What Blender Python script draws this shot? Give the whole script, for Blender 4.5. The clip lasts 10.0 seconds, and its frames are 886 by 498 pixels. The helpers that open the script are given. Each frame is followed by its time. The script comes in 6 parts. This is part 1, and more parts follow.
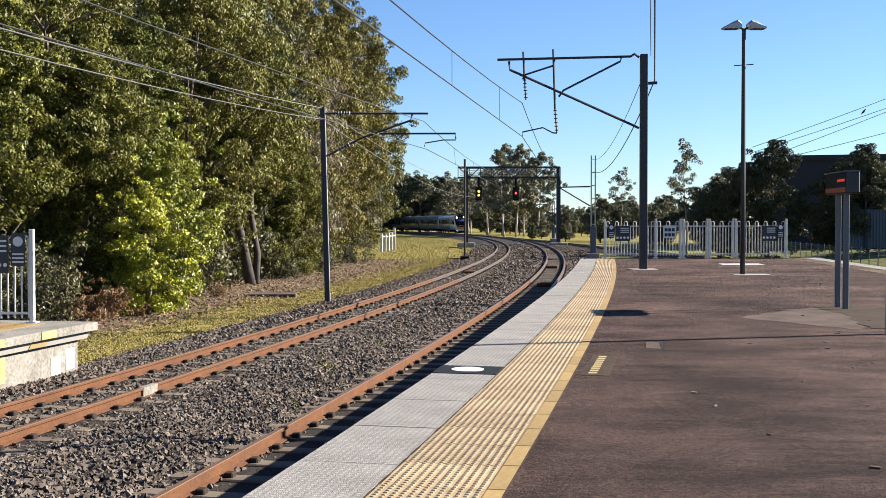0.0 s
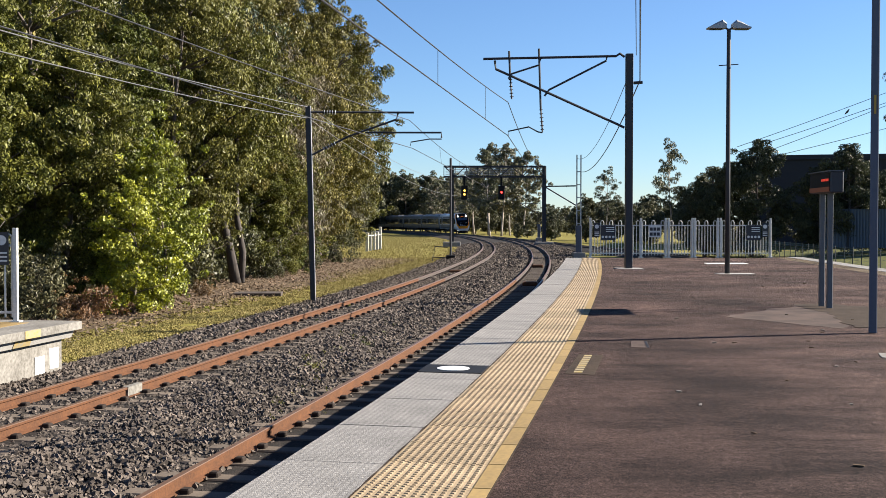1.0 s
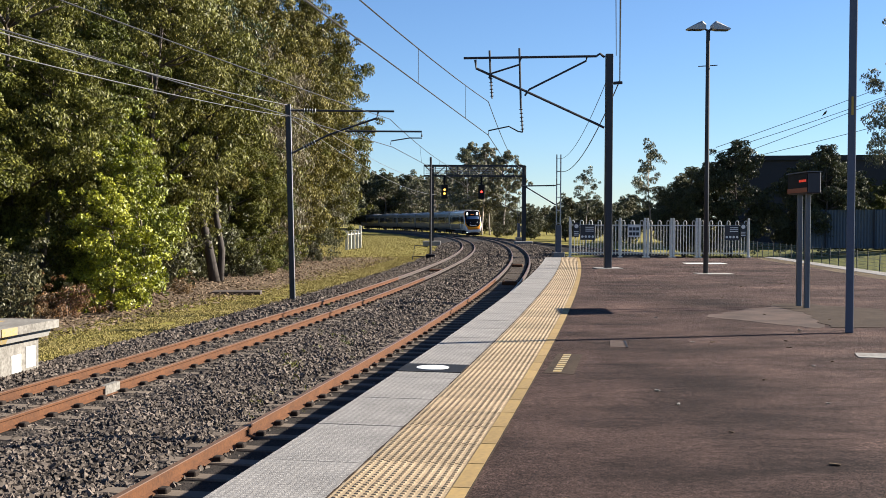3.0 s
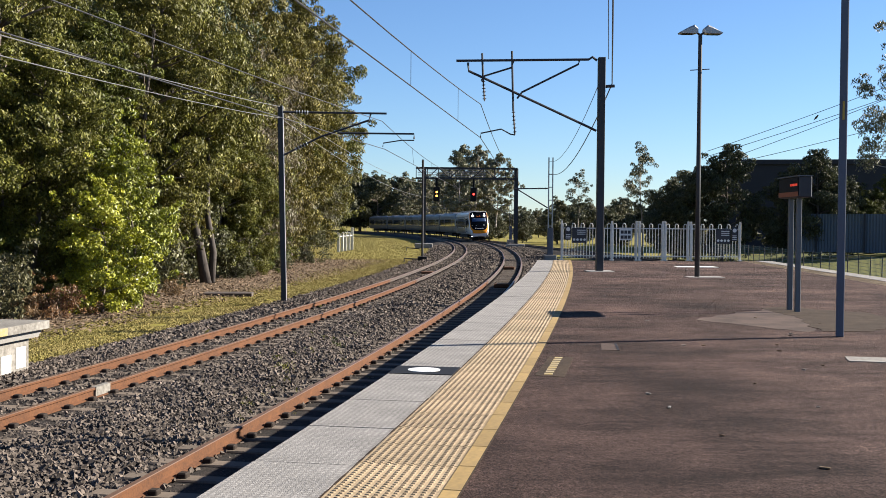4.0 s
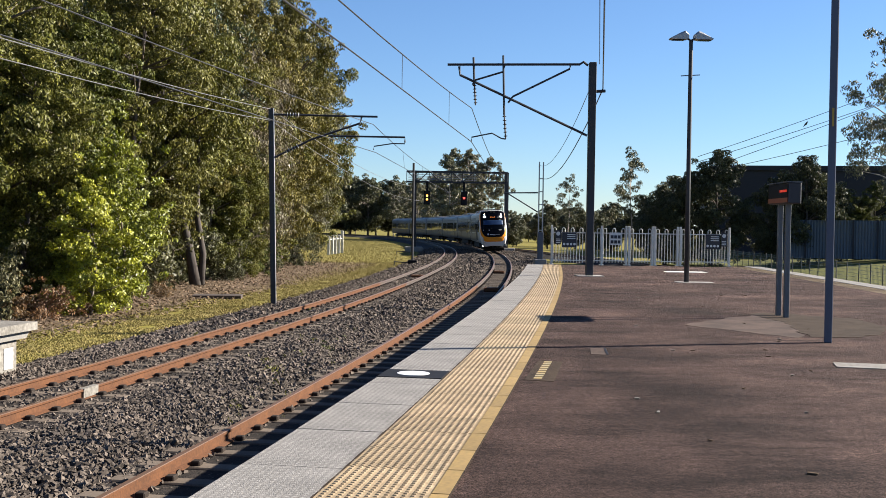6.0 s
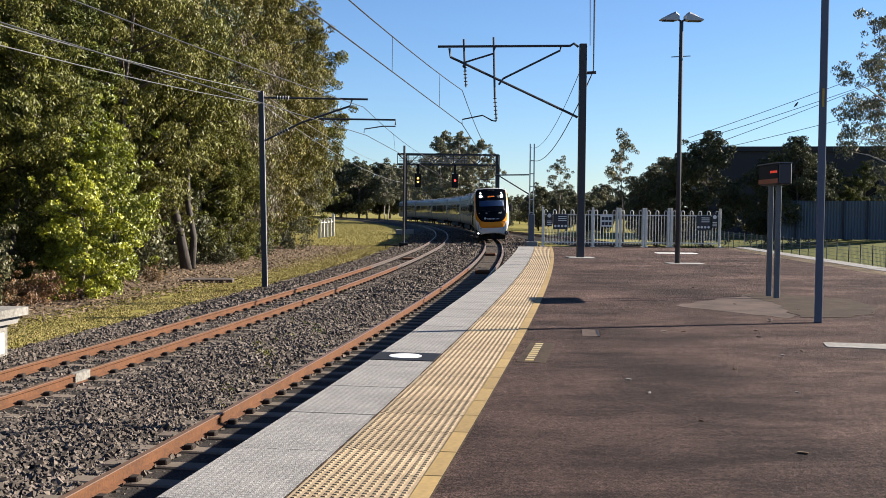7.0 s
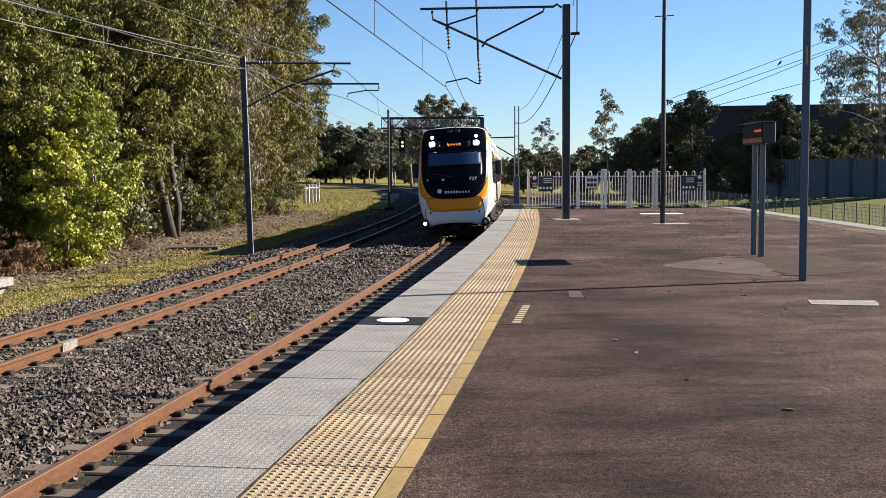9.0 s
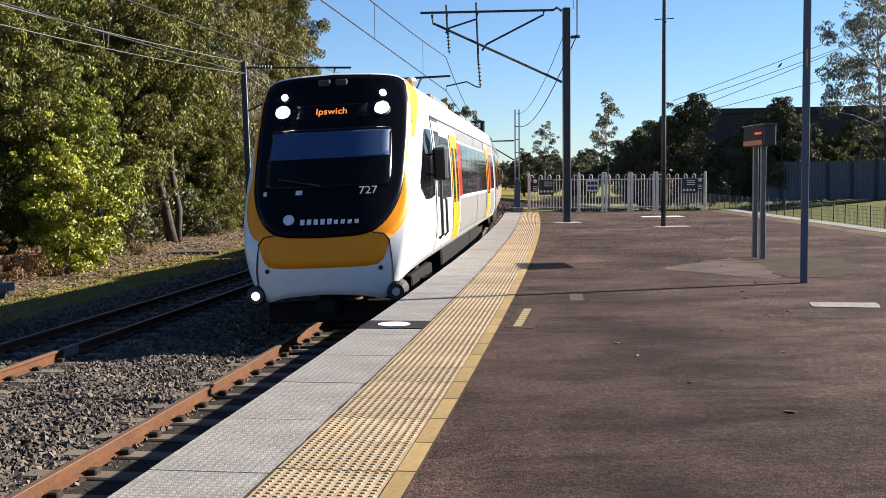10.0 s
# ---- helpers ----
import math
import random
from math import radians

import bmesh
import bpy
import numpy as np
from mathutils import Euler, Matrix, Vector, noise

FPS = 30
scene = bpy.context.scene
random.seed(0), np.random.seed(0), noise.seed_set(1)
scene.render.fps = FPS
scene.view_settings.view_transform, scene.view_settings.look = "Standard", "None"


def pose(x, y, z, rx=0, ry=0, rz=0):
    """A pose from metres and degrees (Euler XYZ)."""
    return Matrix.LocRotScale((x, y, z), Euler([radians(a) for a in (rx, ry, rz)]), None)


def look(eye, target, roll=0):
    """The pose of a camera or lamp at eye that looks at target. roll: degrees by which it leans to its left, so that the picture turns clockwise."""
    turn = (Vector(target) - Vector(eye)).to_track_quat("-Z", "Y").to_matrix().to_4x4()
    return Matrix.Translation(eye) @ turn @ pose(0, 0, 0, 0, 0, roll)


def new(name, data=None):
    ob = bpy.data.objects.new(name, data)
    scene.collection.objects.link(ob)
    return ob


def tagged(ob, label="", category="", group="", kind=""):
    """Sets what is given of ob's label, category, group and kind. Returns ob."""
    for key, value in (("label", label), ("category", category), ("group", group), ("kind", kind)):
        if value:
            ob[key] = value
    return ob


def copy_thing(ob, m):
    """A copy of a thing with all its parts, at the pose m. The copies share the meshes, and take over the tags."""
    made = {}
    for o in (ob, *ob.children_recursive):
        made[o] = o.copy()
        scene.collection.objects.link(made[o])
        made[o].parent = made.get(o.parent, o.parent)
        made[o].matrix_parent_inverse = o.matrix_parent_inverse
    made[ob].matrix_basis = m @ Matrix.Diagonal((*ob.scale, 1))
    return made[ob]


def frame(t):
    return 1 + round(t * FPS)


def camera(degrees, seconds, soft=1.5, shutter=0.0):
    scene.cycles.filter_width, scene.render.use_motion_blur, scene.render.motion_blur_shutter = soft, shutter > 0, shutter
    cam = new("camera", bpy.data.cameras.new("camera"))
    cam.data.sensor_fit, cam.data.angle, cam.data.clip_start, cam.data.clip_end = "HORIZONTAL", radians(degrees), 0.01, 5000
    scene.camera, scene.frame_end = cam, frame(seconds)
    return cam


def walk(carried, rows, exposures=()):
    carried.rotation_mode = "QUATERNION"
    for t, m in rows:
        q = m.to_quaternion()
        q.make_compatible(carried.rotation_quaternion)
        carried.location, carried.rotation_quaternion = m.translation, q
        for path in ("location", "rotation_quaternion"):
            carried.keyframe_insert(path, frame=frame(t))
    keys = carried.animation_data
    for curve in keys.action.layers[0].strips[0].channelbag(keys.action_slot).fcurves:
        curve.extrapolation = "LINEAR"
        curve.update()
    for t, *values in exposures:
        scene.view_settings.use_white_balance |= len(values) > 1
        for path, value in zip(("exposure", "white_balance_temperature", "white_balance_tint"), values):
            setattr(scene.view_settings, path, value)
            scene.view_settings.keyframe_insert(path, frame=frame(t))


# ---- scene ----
# one lens for the whole clip; the camera stands on the platform and only turns
cam = camera(44.85, 10.0, soft=0.6)
EYE = (0.0, 0.0, 1.5)
TURN = [(0.0, 0.0, -1.40, 0.05), (0.5, -0.493, -1.429, 0.006), (1.0, -0.759, -1.449, -0.012), (1.5, -1.019, -1.481, 0.028),
        (2.0, -1.371, -1.487, -0.095), (2.5, -1.616, -1.507, -0.162), (4.0, -2.258, -1.366, -0.479), (4.5, -2.474, -1.208, -0.667),
        (5.0, -2.649, -1.048, -0.861), (6.5, -2.956, -1.451, -0.746), (7.0, -3.252, -2.090, -0.557), (7.5, -3.394, -3.051, -0.381),
        (8.0, -3.467, -3.816, -0.138), (8.5, -3.707, -3.989, 0.099), (9.0, -4.050, -4.019, 0.280), (9.5, -4.134, -3.851, 0.353),
        (10.0, -4.015, -3.822, 0.502)]
walk(cam, [(t, pose(*EYE, 90 + p, r, y)) for t, y, p, r in TURN], [(0.0, 1.43), (0.5, 1.33), (1.0, 1.27), (10.0, 1.23)])

# ---- light ----
SUN_DIR = Vector((0.974, 0.225, 0.53)).normalized()
world = bpy.data.worlds.new("world")
scene.world = world
world.use_nodes = True
wn = world.node_tree
sky = wn.nodes.new("ShaderNodeTexSky")
sky.sky_type = 'NISHITA'
sky.sun_disc = False
sky.sun_elevation = math.asin(SUN_DIR.z)
sky.sun_rotation = math.atan2(SUN_DIR.x, SUN_DIR.y)
sky.air_density, sky.dust_density, sky.ozone_density = 1.0, 0.0, 4.0
wn.nodes["Background"].inputs["Strength"].default_value = 0.053
tint = wn.nodes.new("ShaderNodeMix")
tint.data_type, tint.blend_type = 'RGBA', 'MULTIPLY'
tint.inputs[0].default_value = 1.0
tint.inputs[7].default_value = (0.91, 1.05, 1.27, 1)
wn.links.new(sky.outputs["Color"], tint.inputs[6])
wn.links.new(tint.outputs[2], wn.nodes["Background"].inputs["Color"])
sun_data = bpy.data.lights.new("sun", 'SUN')
sun_data.energy, sun_data.angle, sun_data.color = 8.1, radians(0.53), (0.98, 0.90, 0.78)
sun = new("sun", sun_data)
sun.matrix_world = look((60, 15, 40), Vector((60, 15, 40)) - SUN_DIR)

# ---- materials ----


def material(name, base, rough=0.8, metal=0.0, second=None, scale=6.0, fine=60.0, bump=0.0, spread=0.5, grime=0.0,
             emit=None, strength=0.0, random_by=None, random_amount=0.0, coat=0.0, transmission=0.0, bump_scale=None, stretch=None, depth=0.66):
    """Two colours mixed by a coarse and a fine noise, with fine relief."""
    m = bpy.data.materials.new(name)
    m.use_nodes = True
    nt = m.node_tree
    b = nt.nodes["Principled BSDF"]
    b.inputs["Roughness"].default_value = rough
    b.inputs["Metallic"].default_value = metal
    b.inputs["Coat Weight"].default_value = coat
    b.inputs["Transmission Weight"].default_value = transmission
    if second is None:
        second = tuple(c * 0.72 for c in base)
    base, second = [tuple(c * depth for c in col) for col in (base, second)]
    tc = nt.nodes.new("ShaderNodeTexCoord")
    src = tc.outputs["Object"]
    if stretch:
        mp = nt.nodes.new("ShaderNodeMapping")
        mp.inputs["Scale"].default_value = stretch
        nt.links.new(src, mp.inputs["Vector"])
        src = mp.outputs["Vector"]
    n1, n2 = nt.nodes.new("ShaderNodeTexNoise"), nt.nodes.new("ShaderNodeTexNoise")
    n1.inputs["Scale"].default_value, n2.inputs["Scale"].default_value = scale, fine
    n1.inputs["Detail"].default_value, n2.inputs["Detail"].default_value = 8, 4
    n1.inputs["Roughness"].default_value = 0.64
    for n in (n1, n2):
        nt.links.new(src, n.inputs["Vector"])
    mixv = nt.nodes.new("ShaderNodeMath")
    mixv.operation = 'ADD'
    half = nt.nodes.new("ShaderNodeMath")
    half.operation = 'MULTIPLY'
    half.inputs[1].default_value = 0.5
    nt.links.new(n1.outputs["Fac"], mixv.inputs[0])
    nt.links.new(n2.outputs["Fac"], mixv.inputs[1])
    nt.links.new(mixv.outputs[0], half.inputs[0])
    ramp = nt.nodes.new("ShaderNodeMapRange")
    ramp.inputs["From Min"].default_value, ramp.inputs["From Max"].default_value = 0.5 - 0.22 * spread / 0.5, 0.5 + 0.22 * spread / 0.5
    nt.links.new(half.outputs[0], ramp.inputs["Value"])
    mix = nt.nodes.new("ShaderNodeMix")
    mix.data_type = 'RGBA'
    mix.inputs[6].default_value, mix.inputs[7].default_value = (*second, 1), (*base, 1)
    nt.links.new(ramp.outputs[0], mix.inputs[0])
    out = mix.outputs[2]
    if random_by:
        if random_by == "object":
            info = nt.nodes.new("ShaderNodeObjectInfo").outputs["Random"]
        else:
            info = nt.nodes.new("ShaderNodeNewGeometry").outputs["Random Per Island"]
        hsv = nt.nodes.new("ShaderNodeHueSaturation")
        rng = nt.nodes.new("ShaderNodeMapRange")
        rng.inputs["To Min"].default_value, rng.inputs["To Max"].default_value = 1 - random_amount, 1 + random_amount
        nt.links.new(info, rng.inputs["Value"])
        nt.links.new(rng.outputs[0], hsv.inputs["Value"])
        nt.links.new(out, hsv.inputs["Color"])
        out = hsv.outputs["Color"]
    nt.links.new(out, b.inputs["Base Color"])
    if bump:
        bp = nt.nodes.new("ShaderNodeBump")
        bp.inputs["Strength"].default_value = bump
        bp.inputs["Distance"].default_value = 0.01
        src_b = n2.outputs["Fac"]
        if bump_scale:
            n3 = nt.nodes.new("ShaderNodeTexNoise")
            n3.inputs["Scale"].default_value = bump_scale
            nt.links.new(tc.outputs["Object"], n3.inputs["Vector"])
            src_b = n3.outputs["Fac"]
        nt.links.new(src_b, bp.inputs["Height"])
        nt.links.new(bp.outputs["Normal"], b.inputs["Normal"])
    if emit:
        b.inputs["Emission Color"].default_value = (*emit, 1)
        b.inputs["Emission Strength"].default_value = strength
    return m


def ribbed(m, period):
    """Paints the light and shade of a fine cast dimple grid into a slab's colour."""
    nt = m.node_tree
    b = nt.nodes["Principled BSDF"]
    tc = nt.nodes.new("ShaderNodeTexCoord")
    waves = []
    for axis in ('X', 'Y'):
        w = nt.nodes.new("ShaderNodeTexWave")
        w.bands_direction = axis
        w.inputs["Scale"].default_value = 0.314 / period
        w.inputs["Distortion"].default_value, w.inputs["Detail"].default_value = 0.6, 2.0
        nt.links.new(tc.outputs["Object"], w.inputs["Vector"])
        waves.append(w.outputs["Fac"])
    both = nt.nodes.new("ShaderNodeMath")
    both.operation = 'MULTIPLY'
    nt.links.new(waves[0], both.inputs[0])
    nt.links.new(waves[1], both.inputs[1])
    # hollows darker, crests lighter, in base colour only
    rng = nt.nodes.new("ShaderNodeMapRange")
    rng.inputs["To Min"].default_value, rng.inputs["To Max"].default_value = 0.80, 1.22
    nt.links.new(both.outputs[0], rng.inputs["Value"])
    mix = nt.nodes.new("ShaderNodeMix")
    mix.data_type, mix.blend_type = 'RGBA', 'MULTIPLY'
    mix.inputs[0].default_value = 1.0
    nt.links.new(b.inputs["Base Color"].links[0].from_socket, mix.inputs[6])
    nt.links.new(rng.outputs[0], mix.inputs[7])
    nt.links.new(mix.outputs[2], b.inputs["Base Color"])


def leaf_material(name, base, second, amount=0.62):
    """Leaves: colour varied by leaf and by tree, some light let through."""
    m = material(name, base, 0.5, second=second, scale=0.5, fine=3.0, random_by="island", random_amount=amount, spread=0.7)
    nt = m.node_tree
    b = nt.nodes["Principled BSDF"]
    old = b.inputs["Base Color"].links[0].from_socket
    whole = nt.nodes.new("ShaderNodeObjectInfo")
    hue, val = nt.nodes.new("ShaderNodeMapRange"), nt.nodes.new("ShaderNodeMapRange")
    hue.inputs["To Min"].default_value, hue.inputs["To Max"].default_value = 0.485, 0.53
    val.inputs["To Min"].default_value, val.inputs["To Max"].default_value = 1.22, 0.80
    tone = nt.nodes.new("ShaderNodeHueSaturation")
    nt.links.new(whole.outputs["Random"], hue.inputs["Value"])
    nt.links.new(whole.outputs["Random"], val.inputs["Value"])
    nt.links.new(hue.outputs[0], tone.inputs["Hue"])
    nt.links.new(val.outputs[0], tone.inputs["Value"])
    nt.links.new(old, tone.inputs["Color"])
    nt.links.new(tone.outputs["Color"], b.inputs["Base Color"])
    tr = nt.nodes.new("ShaderNodeBsdfTranslucent")
    ms = nt.nodes.new("ShaderNodeMixShader")
    ms.inputs[0].default_value = 0.14
    col = b.inputs["Base Color"].links[0].from_socket
    nt.links.new(col, tr.inputs["Color"])
    nt.links.new(b.outputs[0], ms.inputs[1])
    nt.links.new(tr.outputs[0], ms.inputs[2])
    nt.links.new(ms.outputs[0], nt.nodes["Material Output"].inputs["Surface"])
    return m


M = {}


def asphalt_material():
    """Worn asphalt: aggregate speckle, weathered patches, and faint streaks across the platform."""
    m = bpy.data.materials.new("asphalt")
    m.use_nodes = True
    nt = m.node_tree
    b = nt.nodes["Principled BSDF"]
    b.inputs["Roughness"].default_value = 0.95
    tc = nt.nodes.new("ShaderNodeTexCoord")

    def layer(scale, stretch, detail, rough, lo, hi, a, z):
        mp, n, r = nt.nodes.new("ShaderNodeMapping"), nt.nodes.new("ShaderNodeTexNoise"), nt.nodes.new("ShaderNodeMapRange")
        mp.inputs["Scale"].default_value = stretch
        n.inputs["Scale"].default_value, n.inputs["Detail"].default_value, n.inputs["Roughness"].default_value = scale, detail, rough
        r.inputs["From Min"].default_value, r.inputs["From Max"].default_value = lo, hi
        r.inputs["To Min"].default_value, r.inputs["To Max"].default_value = a, z
        nt.links.new(tc.outputs["Object"], mp.inputs["Vector"])
        nt.links.new(mp.outputs["Vector"], n.inputs["Vector"])
        nt.links.new(n.outputs["Fac"], r.inputs["Value"])
        return r.outputs[0]

    def times(p, q):
        x = nt.nodes.new("ShaderNodeMath")
        x.operation = 'MULTIPLY'
        nt.links.new(p, x.inputs[0])
        nt.links.new(q, x.inputs[1])
        return x.outputs[0]

    broad = layer(0.30, (1, 1, 1), 3, 0.5, 0.38, 0.62, 0.70, 1.30)
    worn = layer(0.75, (0.8, 1.0, 1), 9, 0.75, 0.41, 0.59, 0.60, 1.40)
    streak = layer(1.0, (0.6, 2.2, 1), 7, 0.7, 0.36, 0.48, 0.62, 1.05)
    mid = layer(22, (1, 1, 1), 4, 0.75, 0.38, 0.62, 0.60, 1.40)
    grit = layer(85, (1, 1, 1), 3, 0.85, 0.41, 0.60, 0.22, 1.85)
    value = times(times(times(broad, worn), streak), times(mid, grit))
    mix = nt.nodes.new("ShaderNodeMix")
    mix.data_type, mix.blend_type = 'RGBA', 'MULTIPLY'
    mix.inputs[0].default_value = 1.0
    mix.inputs[6].default_value = (0.0455, 0.0292, 0.0252, 1)
    nt.links.new(value, mix.inputs[7])
    nt.links.new(mix.outputs[2], b.inputs["Base Color"])
    bp = nt.nodes.new("ShaderNodeBump")
    bp.inputs["Strength"].default_value, bp.inputs["Distance"].default_value = 0.8, 0.008
    nt.links.new(grit, bp.inputs["Height"])
    nt.links.new(bp.outputs["Normal"], b.inputs["Normal"])
    return m


M["asphalt"] = asphalt_material()
M["patch"] = material("patch", (0.128, 0.090, 0.075), 0.9, second=(0.055, 0.040, 0.034), scale=1.6, fine=45, bump=0.5, spread=0.2)
M["coping"] = material("coping", (0.39, 0.37, 0.35), 0.85, second=(0.20, 0.19, 0.182), scale=2.2, fine=40, bump=0.6, bump_scale=130, spread=0.35, random_by="object", random_amount=0.06)
ribbed(M["coping"], 0.045)
M["tactile"] = material("tactile", (0.47, 0.358, 0.225), 0.8, second=(0.25, 0.182, 0.110), scale=2.2, fine=26, bump=0.2, random_by="object", random_amount=0.16, spread=0.34)
M["yellow_edge"] = material("yellow_edge", (0.40, 0.268, 0.098), 0.8, second=(0.22, 0.155, 0.072), scale=3, fine=30, random_by="object", random_amount=0.15)
M["concrete"] = material("concrete", (0.40, 0.38, 0.35), 0.85, second=(0.27, 0.255, 0.24), scale=2.5, fine=40, bump=0.4)
M["white_paint"] = material("white_paint", (0.78, 0.77, 0.73), 0.6, second=(0.48, 0.46, 0.42), scale=3, fine=35, depth=0.84)
M["black_paint"] = material("black_paint", (0.025, 0.025, 0.027), 0.6, scale=4, fine=40)
M["yellow_paint"] = material("yellow_paint", (0.62, 0.40, 0.04), 0.6, second=(0.45, 0.31, 0.08), scale=6, fine=40)
M["ballast"] = material("ballast", (0.058, 0.047, 0.042), 0.95, second=(0.012, 0.0135, 0.013), scale=9, fine=45, bump=1.0, spread=0.3)
M["stone"] = material("stone", (0.175, 0.142, 0.118), 0.9, second=(0.055, 0.045, 0.039), scale=1.2, fine=30, random_by="island", random_amount=0.66)
M["rust"] = material("rust", (0.180, 0.074, 0.031), 0.85, second=(0.062, 0.030, 0.018), scale=3.5, fine=35, bump=0.3)
M["rail_top"] = material("rail_top", (0.20, 0.115, 0.07), 0.5, 0.3, second=(0.14, 0.078, 0.048), scale=2.0, fine=20)
M["sleeper"] = material("sleeper", (0.21, 0.165, 0.13), 0.9, second=(0.10, 0.08, 0.062), scale=3, fine=40, random_by="object", random_amount=0.15)
M["clip"] = material("clip", (0.045, 0.035, 0.03), 0.8)
M["steel_dark"] = material("steel_dark", (0.033, 0.036, 0.048), 0.55, 0.1, second=(0.024, 0.026, 0.034), scale=2, fine=20)
M["steel_blue"] = material("steel_blue", (0.09, 0.11, 0.17), 0.45, 0.1, second=(0.07, 0.085, 0.13), scale=2, fine=20)
M["galv"] = material("galv", (0.42, 0.43, 0.45), 0.45, 0.6, second=(0.32, 0.33, 0.35), scale=3, fine=25, depth=0.84)
M["post_steel"] = material("post_steel", (0.17, 0.18, 0.20), 0.5, 0.3, second=(0.12, 0.125, 0.14), scale=3, fine=25)
M["wire"] = material("wire", (0.05, 0.05, 0.055), 0.5, 0.3)
M["wire_light"] = material("wire_light", (0.20, 0.20, 0.20), 0.5, 0.3)
M["insulator"] = material("insulator", (0.07, 0.05, 0.045), 0.35)
M["grass"] = material("grass", (0.285, 0.255, 0.048), 0.95, second=(0.15, 0.118, 0.038), scale=0.9, fine=18, bump=0.8, spread=0.3, bump_scale=30)
M["blade"] = material("blade", (0.265, 0.235, 0.060), 0.85, second=(0.34, 0.265, 0.110), scale=0.4, fine=5, random_by="island", random_amount=0.35)
M["litter"] = material("litter", (0.19, 0.135, 0.085), 0.95, second=(0.075, 0.052, 0.035), scale=2.2, fine=14, bump=0.8, bump_scale=20)
M["bark"] = material("bark", (0.21, 0.17, 0.14), 0.9, second=(0.09, 0.07, 0.06), scale=3, fine=18, bump=0.8, stretch=(1, 1, 0.25))
M["bark_dark"] = material("bark_dark", (0.095, 0.076, 0.064), 0.9, second=(0.028, 0.022, 0.020), scale=3, fine=18, bump=0.8, stretch=(1, 1, 0.25))
M["bark_pale"] = material("bark_pale", (0.48, 0.43, 0.37), 0.8, second=(0.27, 0.22, 0.18), scale=2, fine=14, bump=0.4, stretch=(1, 1, 0.25), depth=0.84)
M["leaf_olive"] = leaf_material("leaf_olive", (0.228, 0.204, 0.038), (0.070, 0.070, 0.018))
M["leaf_green"] = leaf_material("leaf_green", (0.205, 0.200, 0.030), (0.056, 0.064, 0.014))
M["leaf_yellow"] = leaf_material("leaf_yellow", (0.62, 0.52, 0.030), (0.22, 0.215, 0.015))
M["leaf_dry"] = leaf_material("leaf_dry", (0.20, 0.160, 0.075), (0.09, 0.078, 0.036))
M["leaf_rust"] = leaf_material("leaf_rust", (0.25, 0.135, 0.040), (0.11, 0.065, 0.025))
M["leaf_lime"] = leaf_material("leaf_lime", (0.37, 0.36, 0.010), (0.11, 0.13, 0.008))
M["leaf_grey"] = leaf_material("leaf_grey", (0.150, 0.142, 0.062), (0.060, 0.064, 0.030))
M["leaf_pine"] = leaf_material("leaf_pine", (0.045, 0.085, 0.030), (0.022, 0.045, 0.018))
M["train_white"] = material("train_white", (0.66, 0.66, 0.66), 0.3, second=(0.58, 0.58, 0.59), scale=1, fine=8, coat=0.3, depth=0.84)
M["train_black"] = material("train_black", (0.006, 0.007, 0.011), 0.22, scale=1, fine=8)
M["train_yellow"] = material("train_yellow", (0.80, 0.275, 0.012), 0.4, second=(0.75, 0.25, 0.012), scale=1, fine=8, depth=0.84)
M["train_red"] = material("train_red", (0.55, 0.035, 0.02), 0.3, scale=1, fine=8, coat=0.3)
M["train_grey"] = material("train_grey", (0.24, 0.235, 0.23), 0.4, 0.2, second=(0.19, 0.185, 0.185), scale=1, fine=8, depth=0.84)
M["train_glass"] = material("train_glass", (0.005, 0.006, 0.009), 0.08, scale=1, fine=8)
M["side_glass"] = material("side_glass", (0.045, 0.047, 0.052), 0.06, scale=1, fine=8)
M["train_blind"] = material("train_blind", (0.028, 0.062, 0.15), 0.5, second=(0.024, 0.054, 0.13), scale=1, fine=8, depth=0.84)
M["underframe"] = material("underframe", (0.016, 0.015, 0.015), 0.8, scale=3, fine=20)
M["rubber"] = material("rubber", (0.02, 0.02, 0.02), 0.7)
M["headlight"] = material("headlight", (0.9, 0.9, 0.85), 0.2, emit=(1.0, 0.96, 0.84), strength=40.0)
M["headlight_small"] = material("headlight_small", (0.9, 0.9, 0.85), 0.2, emit=(1.0, 0.97, 0.88), strength=3.0)
M["led_orange"] = material("led_orange", (0.5, 0.12, 0.02), 0.4, emit=(1.0, 0.27, 0.05), strength=0.6)
M["led_red"] = material("led_red", (0.6, 0.03, 0.02), 0.4, emit=(1.0, 0.04, 0.03), strength=2.6)
M["signal_yellow"] = material("signal_yellow", (0.8, 0.5, 0.1), 0.4, emit=(1.0, 0.50, 0.07), strength=2.2)
M["display_red"] = material("display_red", (0.5, 0.05, 0.03), 0.4, emit=(1.0, 0.06, 0.03), strength=0.22)
M["sign_navy"] = material("sign_navy", (0.022, 0.024, 0.040), 0.5, scale=3, fine=20)
M["sign_white"] = material("sign_white", (0.72, 0.72, 0.72), 0.5, scale=3, fine=20, depth=0.84)
M["sign_orange"] = material("sign_orange", (0.45, 0.10, 0.035), 0.5, scale=3, fine=20)
M["shed_blue"] = material("shed_blue", (0.085, 0.115, 0.15), 0.5, second=(0.065, 0.09, 0.125), scale=1, fine=8, depth=0.84)
M["wall_dark"] = material("wall_dark", (0.045, 0.048, 0.06), 0.6, second=(0.038, 0.04, 0.05), scale=0.5, fine=5)
M["roof_grey"] = material("roof_grey", (0.30, 0.31, 0.33), 0.5, scale=0.5, fine=5, depth=0.84)
